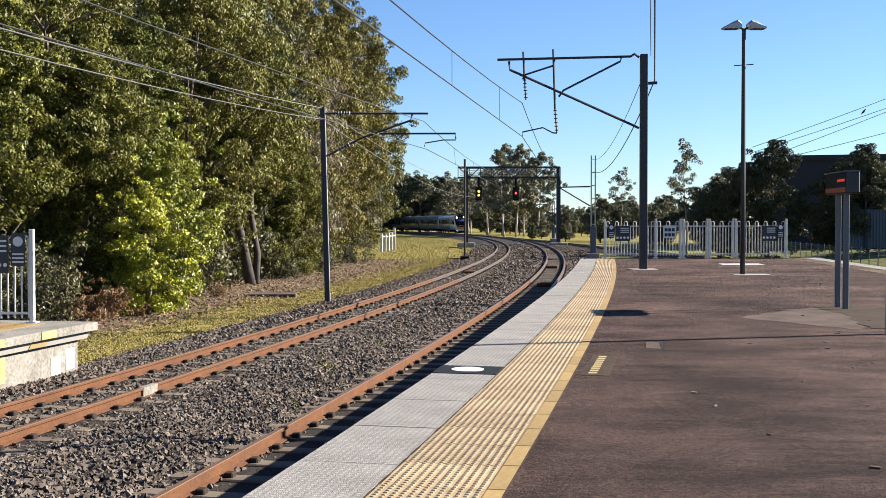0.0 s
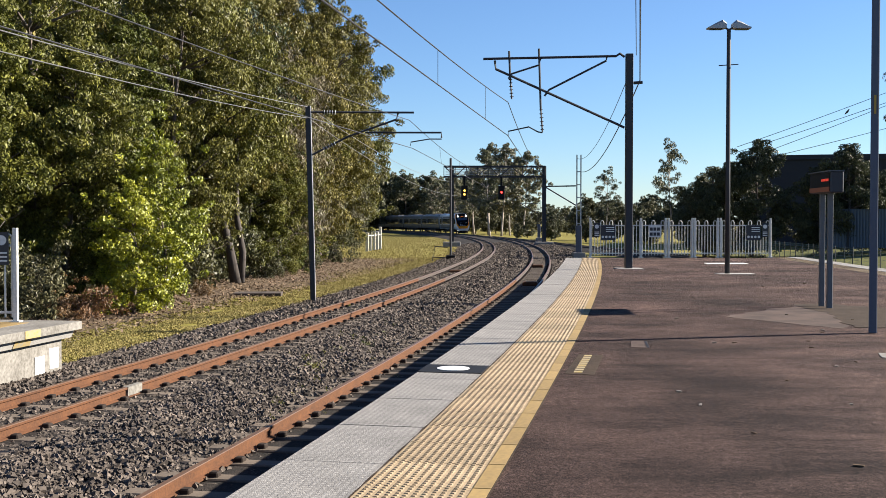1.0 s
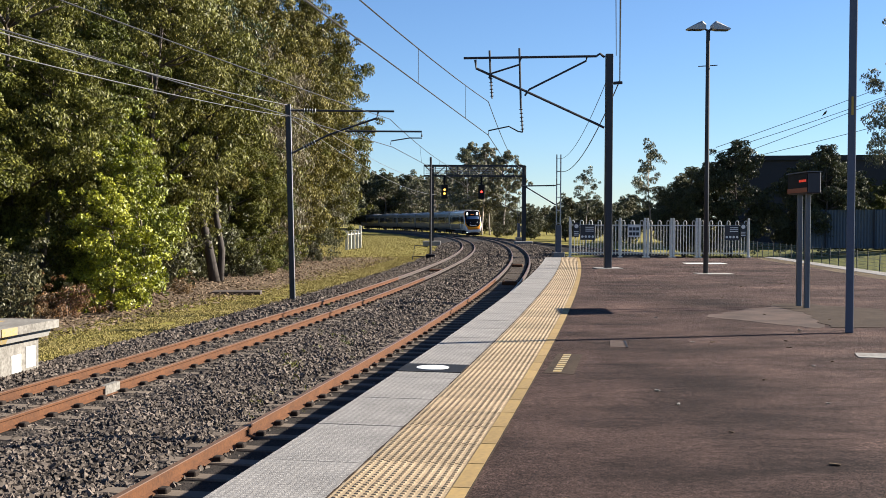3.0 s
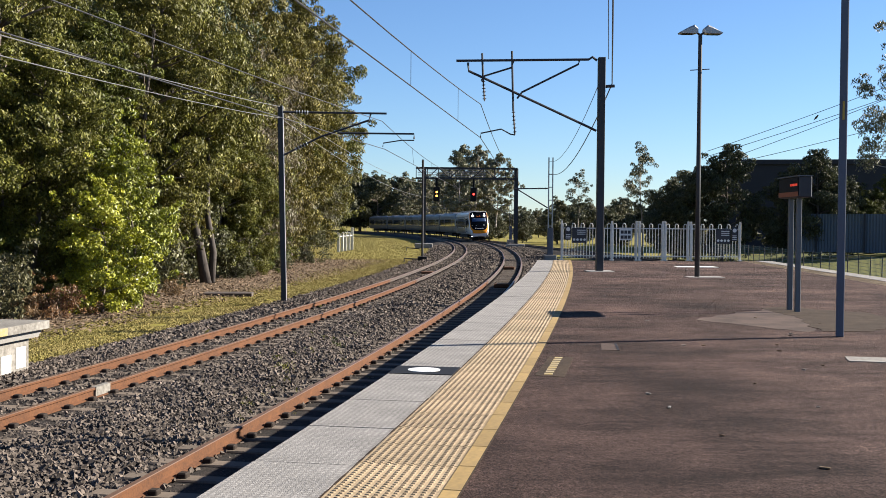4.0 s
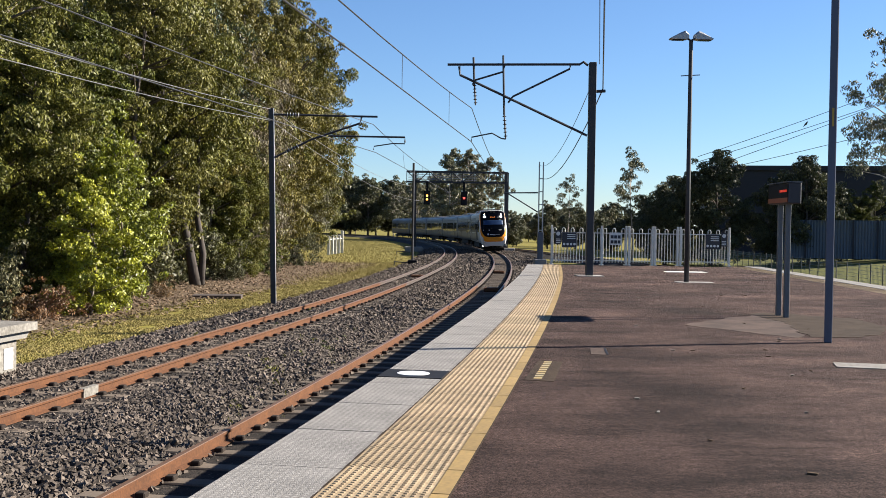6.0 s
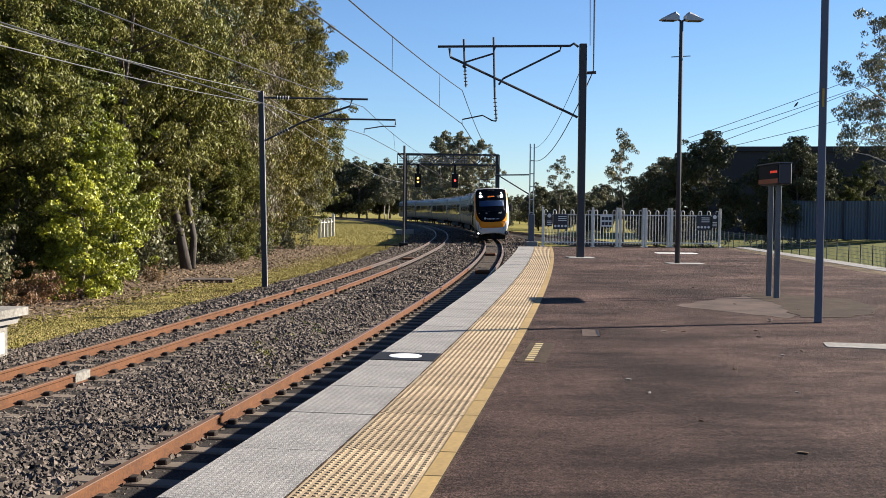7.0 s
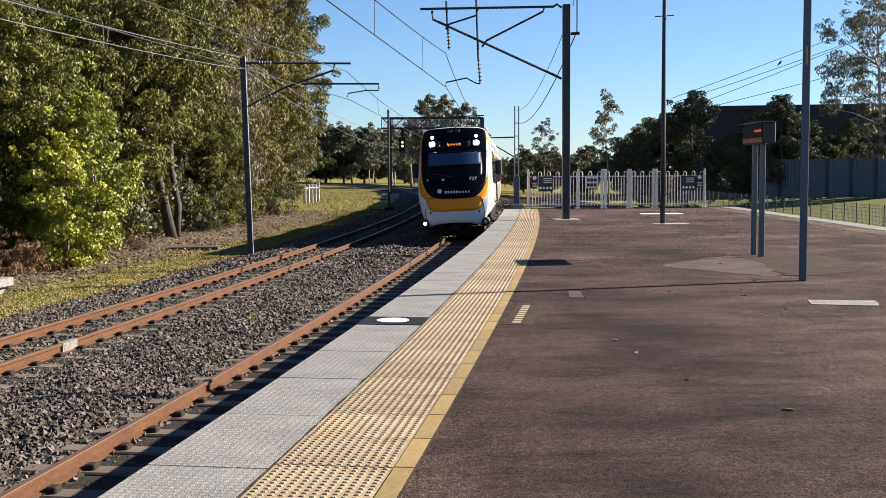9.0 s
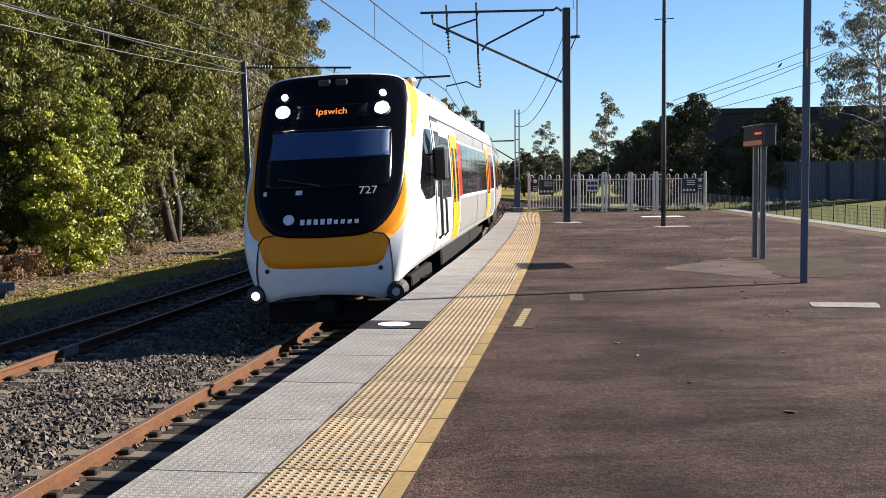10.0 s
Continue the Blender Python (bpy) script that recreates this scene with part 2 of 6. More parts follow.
M["mesh_green"] = material("mesh_green", (0.20, 0.30, 0.30), 0.6, scale=3, fine=20)
M["feather"] = material("feather", (0.02, 0.02, 0.022), 0.7)
M["lawn"] = material("lawn", (0.155, 0.165, 0.040), 0.95, second=(0.095, 0.092, 0.032), scale=0.9, fine=14, bump=0.8, bump_scale=25, spread=0.35)
M["yellow_worn"] = material("yellow_worn", (0.40, 0.27, 0.06), 0.8, second=(0.30, 0.26, 0.18), scale=5, fine=25, spread=0.25)
M["leaf_gum"] = leaf_material("leaf_gum", (0.19, 0.18, 0.085), (0.085, 0.085, 0.042))
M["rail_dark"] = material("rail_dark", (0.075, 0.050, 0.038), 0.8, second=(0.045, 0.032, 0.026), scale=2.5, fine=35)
M["fallen_leaf"] = material("fallen_leaf", (0.27, 0.185, 0.115), 0.9, second=(0.15, 0.10, 0.065), scale=1.0, fine=8, random_by="island", random_amount=0.6)
M["dirt"] = material("dirt", (0.085, 0.060, 0.042), 0.95, second=(0.026, 0.019, 0.015), scale=2.5, fine=45, bump=0.8, bump_scale=60, spread=0.3)
# darker train grey: the shade of the side turned from the sun, as colour
M["train_shade_grey"] = material("train_shade_grey", (0.10, 0.10, 0.103), 0.4, 0.2, second=(0.075, 0.075, 0.078), scale=1, fine=8, depth=0.84)
M["pale_render"] = material("pale_render", (0.30, 0.280, 0.25), 0.85, second=(0.11, 0.098, 0.082), scale=1.8, fine=20, bump=0.3, spread=0.3)
for key, level in (("train_black", 0.05), ("train_glass", 0.10), ("side_glass", 0.6), ("train_blind", 0.1), ("train_yellow", 0.15), ("train_white", 0.3), ("headlight", 0.1), ("asphalt", 0.1), ("patch", 0.12), ("coping", 0.2), ("tactile", 0.25), ("yellow_edge", 0.25),
                   ("ballast", 0.1), ("stone", 0.2), ("black_paint", 0.08), ("sleeper", 0.2), ("rust", 0.2), ("clip", 0.1), ("underframe", 0.15), ("grass", 0.1), ("lawn", 0.1), ("dirt", 0.1), ("litter", 0.1), ("blade", 0.2),
                   ("leaf_olive", 0.18), ("leaf_green", 0.18), ("leaf_grey", 0.25), ("wall_dark", 0.2)):
    M[key].node_tree.nodes["Principled BSDF"].inputs["Specular IOR Level"].default_value = level

# ---- mesh helpers ----


def ob_mesh(name, bm, mats, parent=None, smooth=False):
    me = bpy.data.meshes.new(name)
    bm.to_mesh(me)
    bm.free()
    for m in (mats if isinstance(mats, (list, tuple)) else [mats]):
        me.materials.append(m)
    if smooth:
        me.polygons.foreach_set("use_smooth", [True] * len(me.polygons))
    ob = new(name, me)
    if parent:
        ob.parent = parent
    return ob


def part(name, bm, mat, parent, label="", smooth=False):
    ob = ob_mesh(name, bm, mat, parent, smooth)
    if label:
        ob["label"] = label
    return ob


def box(bm, x0, x1, y0, y1, z0, z1, bevel=0.0, m=None, mat=0):
    r = bmesh.ops.create_cube(bm, size=1.0)
    vs = r["verts"]
    for v in vs:
        v.co = Vector(((x0 + x1) / 2 + v.co.x * (x1 - x0), (y0 + y1) / 2 + v.co.y * (y1 - y0), (z0 + z1) / 2 + v.co.z * (z1 - z0)))
    fs = {f for v in vs for f in v.link_faces}
    if bevel:
        es = {e for v in vs for e in v.link_edges}
        rb = bmesh.ops.bevel(bm, geom=list(es), offset=bevel, segments=1, affect='EDGES')
        fs |= set(rb["faces"])
        vs = list({v for f in fs if f.is_valid for v in f.verts})
    for f in fs:
        if f.is_valid:
            f.material_index = mat
    if m is not None:
        for v in vs:
            v.co = m @ v.co
    return vs


def boxes(*specs, bevel=0.0):
    bm = bmesh.new()
    for s in specs:
        box(bm, *s, bevel=bevel)
    return bm


def tube(bm, pts, radii, seg=8, cap=True):
    """A tapered tube through points."""
    rings = []
    n = len(pts)
    for i, p in enumerate(pts):
        p = Vector(p)
        d = (Vector(pts[min(i + 1, n - 1)]) - Vector(pts[max(i - 1, 0)])).normalized()
        a = d.orthogonal().normalized()
        if abs(d.z) < 0.95:
            a = d.cross(Vector((0, 0, 1))).normalized()
        b = d.cross(a)
        r = radii[i] if isinstance(radii, (list, tuple)) else radii
        rings.append([bm.verts.new(p + r * (math.cos(k * 2 * math.pi / seg) * a + math.sin(k * 2 * math.pi / seg) * b)) for k in range(seg)])
    for u, w in zip(rings, rings[1:]):
        for k in range(seg):
            bm.faces.new((u[k], u[(k + 1) % seg], w[(k + 1) % seg], w[k]))
    if cap:
        bm.faces.new(rings[0][::-1])
        bm.faces.new(rings[-1])


def tubes(*specs, seg=8):
    bm = bmesh.new()
    for pts, r in specs:
        tube(bm, pts, r, seg)
    return bm


def empty(name, m=None):
    ob = new(name)
    if m is not None:
        ob.matrix_world = m
    return ob


def text_mesh(txt, size, m, mat, parent, name="lettering", extrude=0.002):
    cu = bpy.data.curves.new("lettering", 'FONT')
    cu.body, cu.size, cu.align_x, cu.align_y, cu.extrude = txt, size, 'CENTER', 'CENTER', extrude
    tmp = bpy.data.objects.new("lettering", cu)
    me = bpy.data.meshes.new_from_object(tmp)
    bpy.data.objects.remove(tmp)
    me.transform(m)
    me.materials.clear()
    me.materials.append(mat)
    ob = new(name, me)
    ob.parent = parent
    return ob


# ---- the curve of the line: s runs along the near track away from the eye, off to the right of its centre ----
CX, CY, R0 = -640.0, 138.0, 650.89
A0 = math.asin(-CY / R0)
RAIL = -0.90


def arc(s, off=0.0, z=0.0):
    a = A0 + s / R0
    return Vector((CX + (R0 + off) * math.cos(a), CY + (R0 + off) * math.sin(a), z))


def arc_pose(s, off=0.0, z=0.0, turn=0.0):
    p = arc(s, off, z)
    return pose(p.x, p.y, p.z, 0, 0, math.degrees(A0 + s / R0) + turn)


def s_at(y):
    return R0 * (math.asin((y - CY) / R0) - A0)


def swept(name, profile, s0, s1, step, mats, parent=None, closed=True, face_mat=None, path=arc, smooth=False):
    """A profile of (off, z) pairs carried along the line."""
    bm = bmesh.new()
    n = max(1, int(round((s1 - s0) / step)))
    rings = []
    for i in range(n + 1):
        s = s0 + (s1 - s0) * i / n
        rings.append([bm.verts.new(path(s, o, z)) for o, z in profile])
    k = len(profile)
    for u, w in zip(rings, rings[1:]):
        for j in range(k if closed else k - 1):
            f = bm.faces.new((u[j], u[(j + 1) % k], w[(j + 1) % k], w[j]))
            if face_mat:
                f.material_index = face_mat[j]
    if closed:
        bm.faces.new(rings[0][::-1])
        bm.faces.new(rings[-1])
    bmesh.ops.recalc_face_normals(bm, faces=bm.faces[:])
    return ob_mesh(name, bm, mats, parent, smooth)

# ---- ground and lawn ----


def build_ground():
    """One sheet to the horizon; it lies low along the line and rises a little beyond the platform."""
    def height(x, y):
        d = math.hypot(x + 640, y - 138) - R0
        z = -1.30
        t = min(1.0, max(0.0, (x - 18 - 0.1 * y) / 16))
        z += 1.25 * t * t * (3 - 2 * t) * min(1.0, max(0.0, (110 - y) / 40))
        if -24 < d < -7:
            z += 0.010 * max(0.0, -d - 9)
        return z
    xs = [-2500, -900, -300, -120, -70, -50] + [-40 + 2 * i for i in range(46)] + [55, 65, 80, 110, 200, 400, 900, 2500]
    ys = [-2500, -600, -100, -40, -20] + [-10 + 2.5 * i for i in range(64)] + [160, 180, 200, 230, 270, 330, 420, 600, 1200, 2800]
    bm = bmesh.new()
    g = [[bm.verts.new((x, y, height(x, y))) for x in xs] for y in ys]
    for r, q in zip(g, g[1:]):
        for i in range(len(xs) - 1):
            bm.faces.new((r[i], r[i + 1], q[i + 1], q[i]))
    ob = ob_mesh("ground", bm, M["grass"], smooth=True)
    tagged(ob, "short dry green and yellow grass beside the railway", "ground", kind="structure")
    # leaf litter under the trees
    bm = bmesh.new()
    rows = []
    for i in range(36):
        s = 8 + i * 2.0
        inner = -9.9 - 0.8 * noise.noise(Vector((s * 0.12, 3, 0))) - 0.4 * noise.noise(Vector((s * 0.5, 9, 0)))
        ring = []
        for k in range(8):
            p = arc(s, inner - k * 3.0)
            ring.append(bm.verts.new((p.x, p.y, height(p.x, p.y) + 0.02 + 0.03 * (k > 0))))
        rows.append(ring)
    for u, w in zip(rows, rows[1:]):
        for k in range(7):
            bm.faces.new((u[k], w[k], w[k + 1], u[k + 1]))
    bmesh.ops.recalc_face_normals(bm, faces=bm.faces[:])
    ob = ob_mesh("leaf_litter", bm, M["litter"], smooth=True)
    tagged(ob, "brown dry leaf litter under the trees", "ground", kind="structure")
    # mown lawn beyond the platform
    bm = bmesh.new()
    xs2, ys2 = [2.2 + 1.6 * i for i in range(34)], [12 + 3.0 * i for i in range(30)]
    g = [[bm.verts.new((10.75 + 0.113 * y + x, y, height(10.75 + 0.113 * y + x, y) + 0.03)) for x in xs2] for y in ys2]
    for r, q in zip(g, g[1:]):
        for i in range(len(xs2) - 1):
            bm.faces.new((r[i], r[i + 1], q[i + 1], q[i]))
    tagged(ob_mesh("lawn", bm, M["lawn"], smooth=True), "green mown lawn beyond the platform", "lawn", kind="structure")
    return height


ground_height = build_ground()


def track_right(s, off=0.0, z=0.0):
    """The line on the far side of the island platform, which swings back to join the others."""
    pts = [(9.5, -30), (12.2, 0), (15.2, 25), (17.6, 45), (18.3, 65), (17.3, 88), (15.2, 112), (13.4, 140), (10, 185)]
    i = min(len(pts) - 2, max(0, int(s)))
    u = s - i
    p0, p1, p2, p3 = (Vector((*pts[max(0, min(len(pts) - 1, i + k))], 0)) for k in (-1, 0, 1, 2))
    p = 0.5 * (2 * p1 + (p2 - p0) * u + (2 * p0 - 5 * p1 + 4 * p2 - p3) * u * u + (3 * p1 - p0 - 3 * p2 + p3) * u ** 3)
    d = 0.5 * ((p2 - p0) + 2 * (2 * p0 - 5 * p1 + 4 * p2 - p3) * u + 3 * (3 * p1 - p0 - 3 * p2 + p3) * u * u)
    nrm = Vector((d.y, -d.x, 0)).normalized()
    q = p + nrm * off
    return Vector((q.x, q.y, z))


def build_ballast():
    prof = [(-7.6, -1.34), (-6.2, -1.12), (-5.6, -1.06), (-2.6, -1.06), (-2.0, -1.05), (-1.3, -1.07), (1.1, -1.07), (1.56, -1.10), (1.60, -1.6), (-7.6, -1.6)]
    ob = swept("ballast_bed", prof, -30, 45.5, 1.5, M["ballast"])
    tagged(ob, "dark grey crushed stone ballast under the tracks", "ballast", kind="structure")
    prof2 = [(-7.6, -1.34), (-6.2, -1.12), (-5.6, -1.06), (1.6, -1.07), (2.6, -1.12), (4.2, -1.34), (4.2, -1.6), (-7.6, -1.6)]
    ob = swept("ballast_bed", prof2, 45.5, 420, 3.0, M["ballast"])
    tagged(ob, "dark grey crushed stone ballast on the curve", "ballast", kind="structure")
    prof3 = [(-2.4, -1.36), (-1.4, -1.09), (1.4, -1.09), (2.4, -1.36), (2.4, -1.6), (-2.4, -1.6)]
    ob = swept("ballast_bed", prof3, 0.0, 7.9, 0.12, M["ballast"], path=track_right)
    tagged(ob, "dark grey ballast of the side track", "ballast", kind="structure")


build_ballast()

RAIL_PROFILE = [(-0.035, -0.006), (-0.029, 0.0), (0.029, 0.0), (0.035, -0.006), (0.035, -0.035), (0.010, -0.048), (0.009, -0.118), (0.064, -0.138), (0.064, -0.150),
                (-0.064, -0.150), (-0.064, -0.138), (-0.009, -0.118), (-0.010, -0.048), (-0.035, -0.035)]
RAIL_MATS = [1, 1, 1] + [0] * 11


def build_track(off, s0, s1, label, path=arc, step=2.0):
    track = empty("railway_track")
    tagged(track, label, "railway track", "tracks of the line", kind="structure")
    for side in (-1, 1):
        prof = [(off + side * 0.5685 + o, RAIL + z) for o, z in RAIL_PROFILE]
        if path is arc:
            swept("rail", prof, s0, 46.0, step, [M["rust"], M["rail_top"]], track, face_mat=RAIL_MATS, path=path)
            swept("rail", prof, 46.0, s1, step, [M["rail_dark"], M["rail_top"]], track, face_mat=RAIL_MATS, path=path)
        else:
            swept("rail", prof, s0, s1, step, [M["rail_dark"], M["rail_top"]], track, face_mat=RAIL_MATS, path=path)
    return track


track_near = build_track(0.0, -30, 400, "rusty steel railway track on concrete sleepers beside the platform")
track_far = build_track(-4.18, -30, 400, "rusty steel railway track on concrete sleepers beside the grass")
track_side = build_track(0.0, 0.0, 7.9, "rusty side track curving away behind the platform fence", track_right, 0.1)

# ---- platform ----
S_END = 45.6


def right_edge(y):
    return 10.75 + 0.113 * y


def build_platform():
    root = empty("platform")
    tagged(root, "island railway platform with dark asphalt surface and pale edges", "platform", kind="structure")
    bm = bmesh.new()
    rows = []
    n = 70
    for i in range(n + 1):
        s = -22 + (S_END + 22) * i / n
        p = arc(s, 2.935)
        xr = right_edge(p.y) - 1.35
        cols = 14
        rows.append([bm.verts.new((p.x + (xr - p.x) * k / cols, p.y, 0.0 - 0.006 * abs(noise.noise(Vector((p.x + k, p.y, 0)))))) for k in range(cols + 1)])
    for u, w in zip(rows, rows[1:]):
        for k in range(len(u) - 1):
            bm.faces.new((u[k], u[k + 1], w[k + 1], w[k]))
    part("asphalt_surface", bm, M["asphalt"], root, "dark brown-grey worn asphalt", smooth=True)
    # solid body under the coping, set back from the edge
    bm = bmesh.new()
    left = [arc(-22 + (S_END + 22) * i / 40, 1.68) for i in range(41)]
    ring = [(p.x, p.y) for p in left] + [(right_edge(left[-1].y) - 0.15, left[-1].y), (right_edge(left[0].y) - 0.15, left[0].y)]
    top = [bm.verts.new((x, y, -0.13)) for x, y in ring]
    low = [bm.verts.new((x, y, -1.6)) for x, y in ring]
    bm.faces.new(top)
    for i in range(len(ring)):
        j = (i + 1) % len(ring)
        bm.faces.new((top[i], low[i], low[j], top[j]))
    bmesh.ops.recalc_face_normals(bm, faces=bm.faces[:])
    part("platform_wall", bm, M["concrete"], root, "grimy concrete retaining wall")
    # end beam in front of the ramp
    bm = bmesh.new()
    a, b = arc(S_END, 2.9), right_edge(arc(S_END).y)
    box(bm, a.x, b, a.y - 0.02, a.y + 0.25, -0.3, -0.012, 0.02)
    part("end_kerb", bm, M["concrete"], root)
    # bed under the coping and the tactile tiles
    bm_o = swept("edge_bed", [(1.60, -0.13), (1.60, -0.05), (2.93, -0.012), (2.93, -0.13)], -22, S_END, 2, M["concrete"], root)
    return root


platform = build_platform()


def build_coping():
    """Pale ribbed edge slabs, 1.2 m long, on both sides of the island."""
    bm = bmesh.new()
    box(bm, 0.0, 0.655, 0.001, 1.199, -0.14, 0.004, 0.006)
    me = bpy.data.meshes.new("coping_slab")
    bm.to_mesh(me)
    bm.free()
    me.materials.append(M["coping"])
    n = 0
    for i in range(-14, 38):
        s = i * 1.2
        if s > S_END - 1.1:
            break
        ob = new("coping_slab", me)
        ob.parent = platform
        ob.matrix_world = arc_pose(s, 1.54, random.uniform(-0.002, 0.002))
    for i in range(-10, 38):
        y = i * 1.2
        ob = new("coping_slab", me)
        ob.parent = platform
        ob.matrix_world = pose(right_edge(y) - 0.655, y, random.uniform(-0.002, 0.002), 0, 0, -6.45)


def tile_mesh():
    bm = bmesh.new()
    box(bm, 0.0, 0.62, 0.004, 0.594, -0.03, 0.0)
    for i in range(12):
        for j in range(12):
            cx, cy = 0.035 + i * 0.05, 0.025 + j * 0.05
            ring0 = [bm.verts.new((cx + 0.0175 * math.cos(k * math.pi / 3), cy + 0.0175 * math.sin(k * math.pi / 3), 0.0)) for k in range(6)]
            ring1 = [bm.verts.new((cx + 0.0115 * math.cos(k * math.pi / 3), cy + 0.0115 * math.sin(k * math.pi / 3), 0.006)) for k in range(6)]
            for k in range(6):
                bm.faces.new((ring0[k], ring0[(k + 1) % 6], ring1[(k + 1) % 6], ring1[k]))
            bm.faces.new(ring1)
    me = bpy.data.meshes.new("tactile_tile")
    bm.to_mesh(me)
    bm.free()
    me.materials.append(M["tactile"])
    return me


def build_tactile():
    me = tile_mesh()
    bm = bmesh.new()
    box(bm, 0.0, 0.108, 0.004, 0.594, -0.03, 0.006, 0.003)
    edge = bpy.data.meshes.new("yellow_border")
    bm.to_mesh(edge)
    bm.free()
    edge.materials.append(M["yellow_edge"])
    for i in range(-16, 76):
        s = i * 0.6 + 0.1
        if s > S_END - 0.5:
            break
        ob = new("tactile_tile", me)
        ob.parent = platform
        ob.matrix_world = arc_pose(s, 2.203, 0.003 + random.uniform(-0.0012, 0.0012))
        ob = new("yellow_border", edge)
        ob.parent = platform
        ob.matrix_world = arc_pose(s, 2.824, 0.002)
    for i in range(8, 75):
        y = i * 0.6
        ob = new("tactile_tile", me)
        ob.parent = platform
        ob.matrix_world = pose(right_edge(y) - 1.36, y, 0.002, 0, 0, -6.45)


def build_joints():
    """Dirt lodged in the joints along the tactile strip."""
    rng = random.Random(31)
    for name, off, wide, label in (("joint_dirt", 2.199, 0.016, "dark dirt in the joint beside the coping"), ("joint_moss", 2.936, 0.022, "dark grit along the yellow border")):
        bm = bmesh.new()
        rows = []
        for i in range(560):
            s = 2.0 + i * 0.078
            w = wide * (0.35 + 1.1 * abs(noise.noise(Vector((s * 2.7, off, 0)))) + rng.uniform(0, 0.4))
            rows.append([bm.verts.new(arc(s, off - w * 0.5, 0.0075)), bm.verts.new(arc(s, off + w * 0.5, 0.0075))])
        for u, w in zip(rows, rows[1:]):
            bm.faces.new((u[0], u[1], w[1], w[0]))
        part(name, bm, M["dirt"], platform, label)


build_coping()
build_tactile()
build_joints()


def ragged(pts, amount=0.12, n=22):
    """An outline with worn, uneven edges."""
    out = []
    for (x0, y0), (x1, y1) in zip(pts, pts[1:] + pts[:1]):
        for k in range(n):
            u = k / n
            p = Vector((x0 + (x1 - x0) * u, y0 + (y1 - y0) * u, 0))
            out.append((p.x + amount * noise.noise(p * 2.3), p.y + amount * noise.noise(p * 2.6 + Vector((9, 4, 0)))))
    return out


def flat_patch(name, pts, z, mat, parent, thick=0.01, label=""):
    bm = bmesh.new()
    top = [bm.verts.new((x, y, z)) for x, y in pts]
    low = [bm.verts.new((x, y, z - thick)) for x, y in pts]
    bm.faces.new(top)
    k = len(pts)
    for i in range(k):
        bm.faces.new((top[i], low[i], low[(i + 1) % k], top[(i + 1) % k]))
    bmesh.ops.recalc_face_normals(bm, faces=bm.faces[:])
    return part(name, bm, mat, parent, label)

# ---- masts, lamps, signs ----


def insulator(bm, top, bottom, discs=6, r=0.07):
    top, bottom = Vector(top), Vector(bottom)
    tube(bm, [top, bottom], 0.025, 6)
    for i in range(discs):
        c = top.lerp(bottom, (i + 0.7) / (discs + 0.4))
        d = (bottom - top).normalized() * 0.018
        tube(bm, [c - d, c, c + d], [0.03, r, 0.03], 10)


def main_mast():
    x, y = 6.38, 34.2
    root = tagged(empty("catenary_mast", pose(x, y, 0)), "dark steel overhead line mast with a lattice arm on the platform", "catenary mast")
    bm = bmesh.new()
    box(bm, -0.112, 0.112, -0.11, 0.11, 0, 6.84, 0.008)
    part("column", bm, M["steel_dark"], root)
    part("base_plate", boxes((-0.42, 0.42, -0.38, 0.38, -0.05, 0.022), bevel=0.01), M["concrete"], root, "pale concrete footing")
    part("top_arm", tubes(([(-0.15, 0, 6.74), (-0.3, 0, 6.85), (-0.42, 0, 6.77), (-4.65, 0, 6.67)], 0.04)), M["steel_dark"], root)
    part("lower_arm", tubes(([(-0.15, 0, 4.50), (-0.4, 0, 4.62), (-4.25, 0, 6.35), (-4.28, 0, 6.62)], 0.04)), M["steel_dark"], root)
    part("brace", tubes(([(-0.72, 0, 6.74), (-0.74, 0, 6.62), (-2.55, 0, 5.70), (-2.7, 0, 5.5)], 0.032)), M["steel_dark"], root)
    part("brace", tubes(([(-2.83, 0, 6.68), (-2.88, 0, 6.48), (-3.75, 0, 6.2), (-3.85, 0, 6.05)], 0.03)), M["steel_dark"], root)
    part("hanger", tubes(([(-2.88, 0, 7.0), (-2.82, 0, 5.1)], 0.034)), M["steel_dark"], root)
    part("hanger", tubes(([(-3.83, 0, 6.92), (-3.79, 0, 6.05)], 0.034)), M["steel_dark"], root)
    bm = bmesh.new()
    insulator(bm, (-2.82, 0, 5.15), (-2.76, 0, 4.35))
    part("insulator", bm, M["insulator"], root)
    bm = bmesh.new()
    insulator(bm, (-3.79, 0, 6.1), (-3.74, 0, 5.4))
    part("insulator", bm, M["insulator"], root)
    part("registration_arm", tubes(([(-2.76, 0, 4.34), (-2.9, 0, 4.36), (-3.2, 0, 4.52), (-3.85, 0, 4.38), (-3.86, 0, 4.24)], 0.022)), M["steel_dark"], root)
    part("bracket", tubes(([(0.14, 0, 5.92), (0.42, 0, 5.94)], 0.05)), M["steel_dark"], root)
    return root


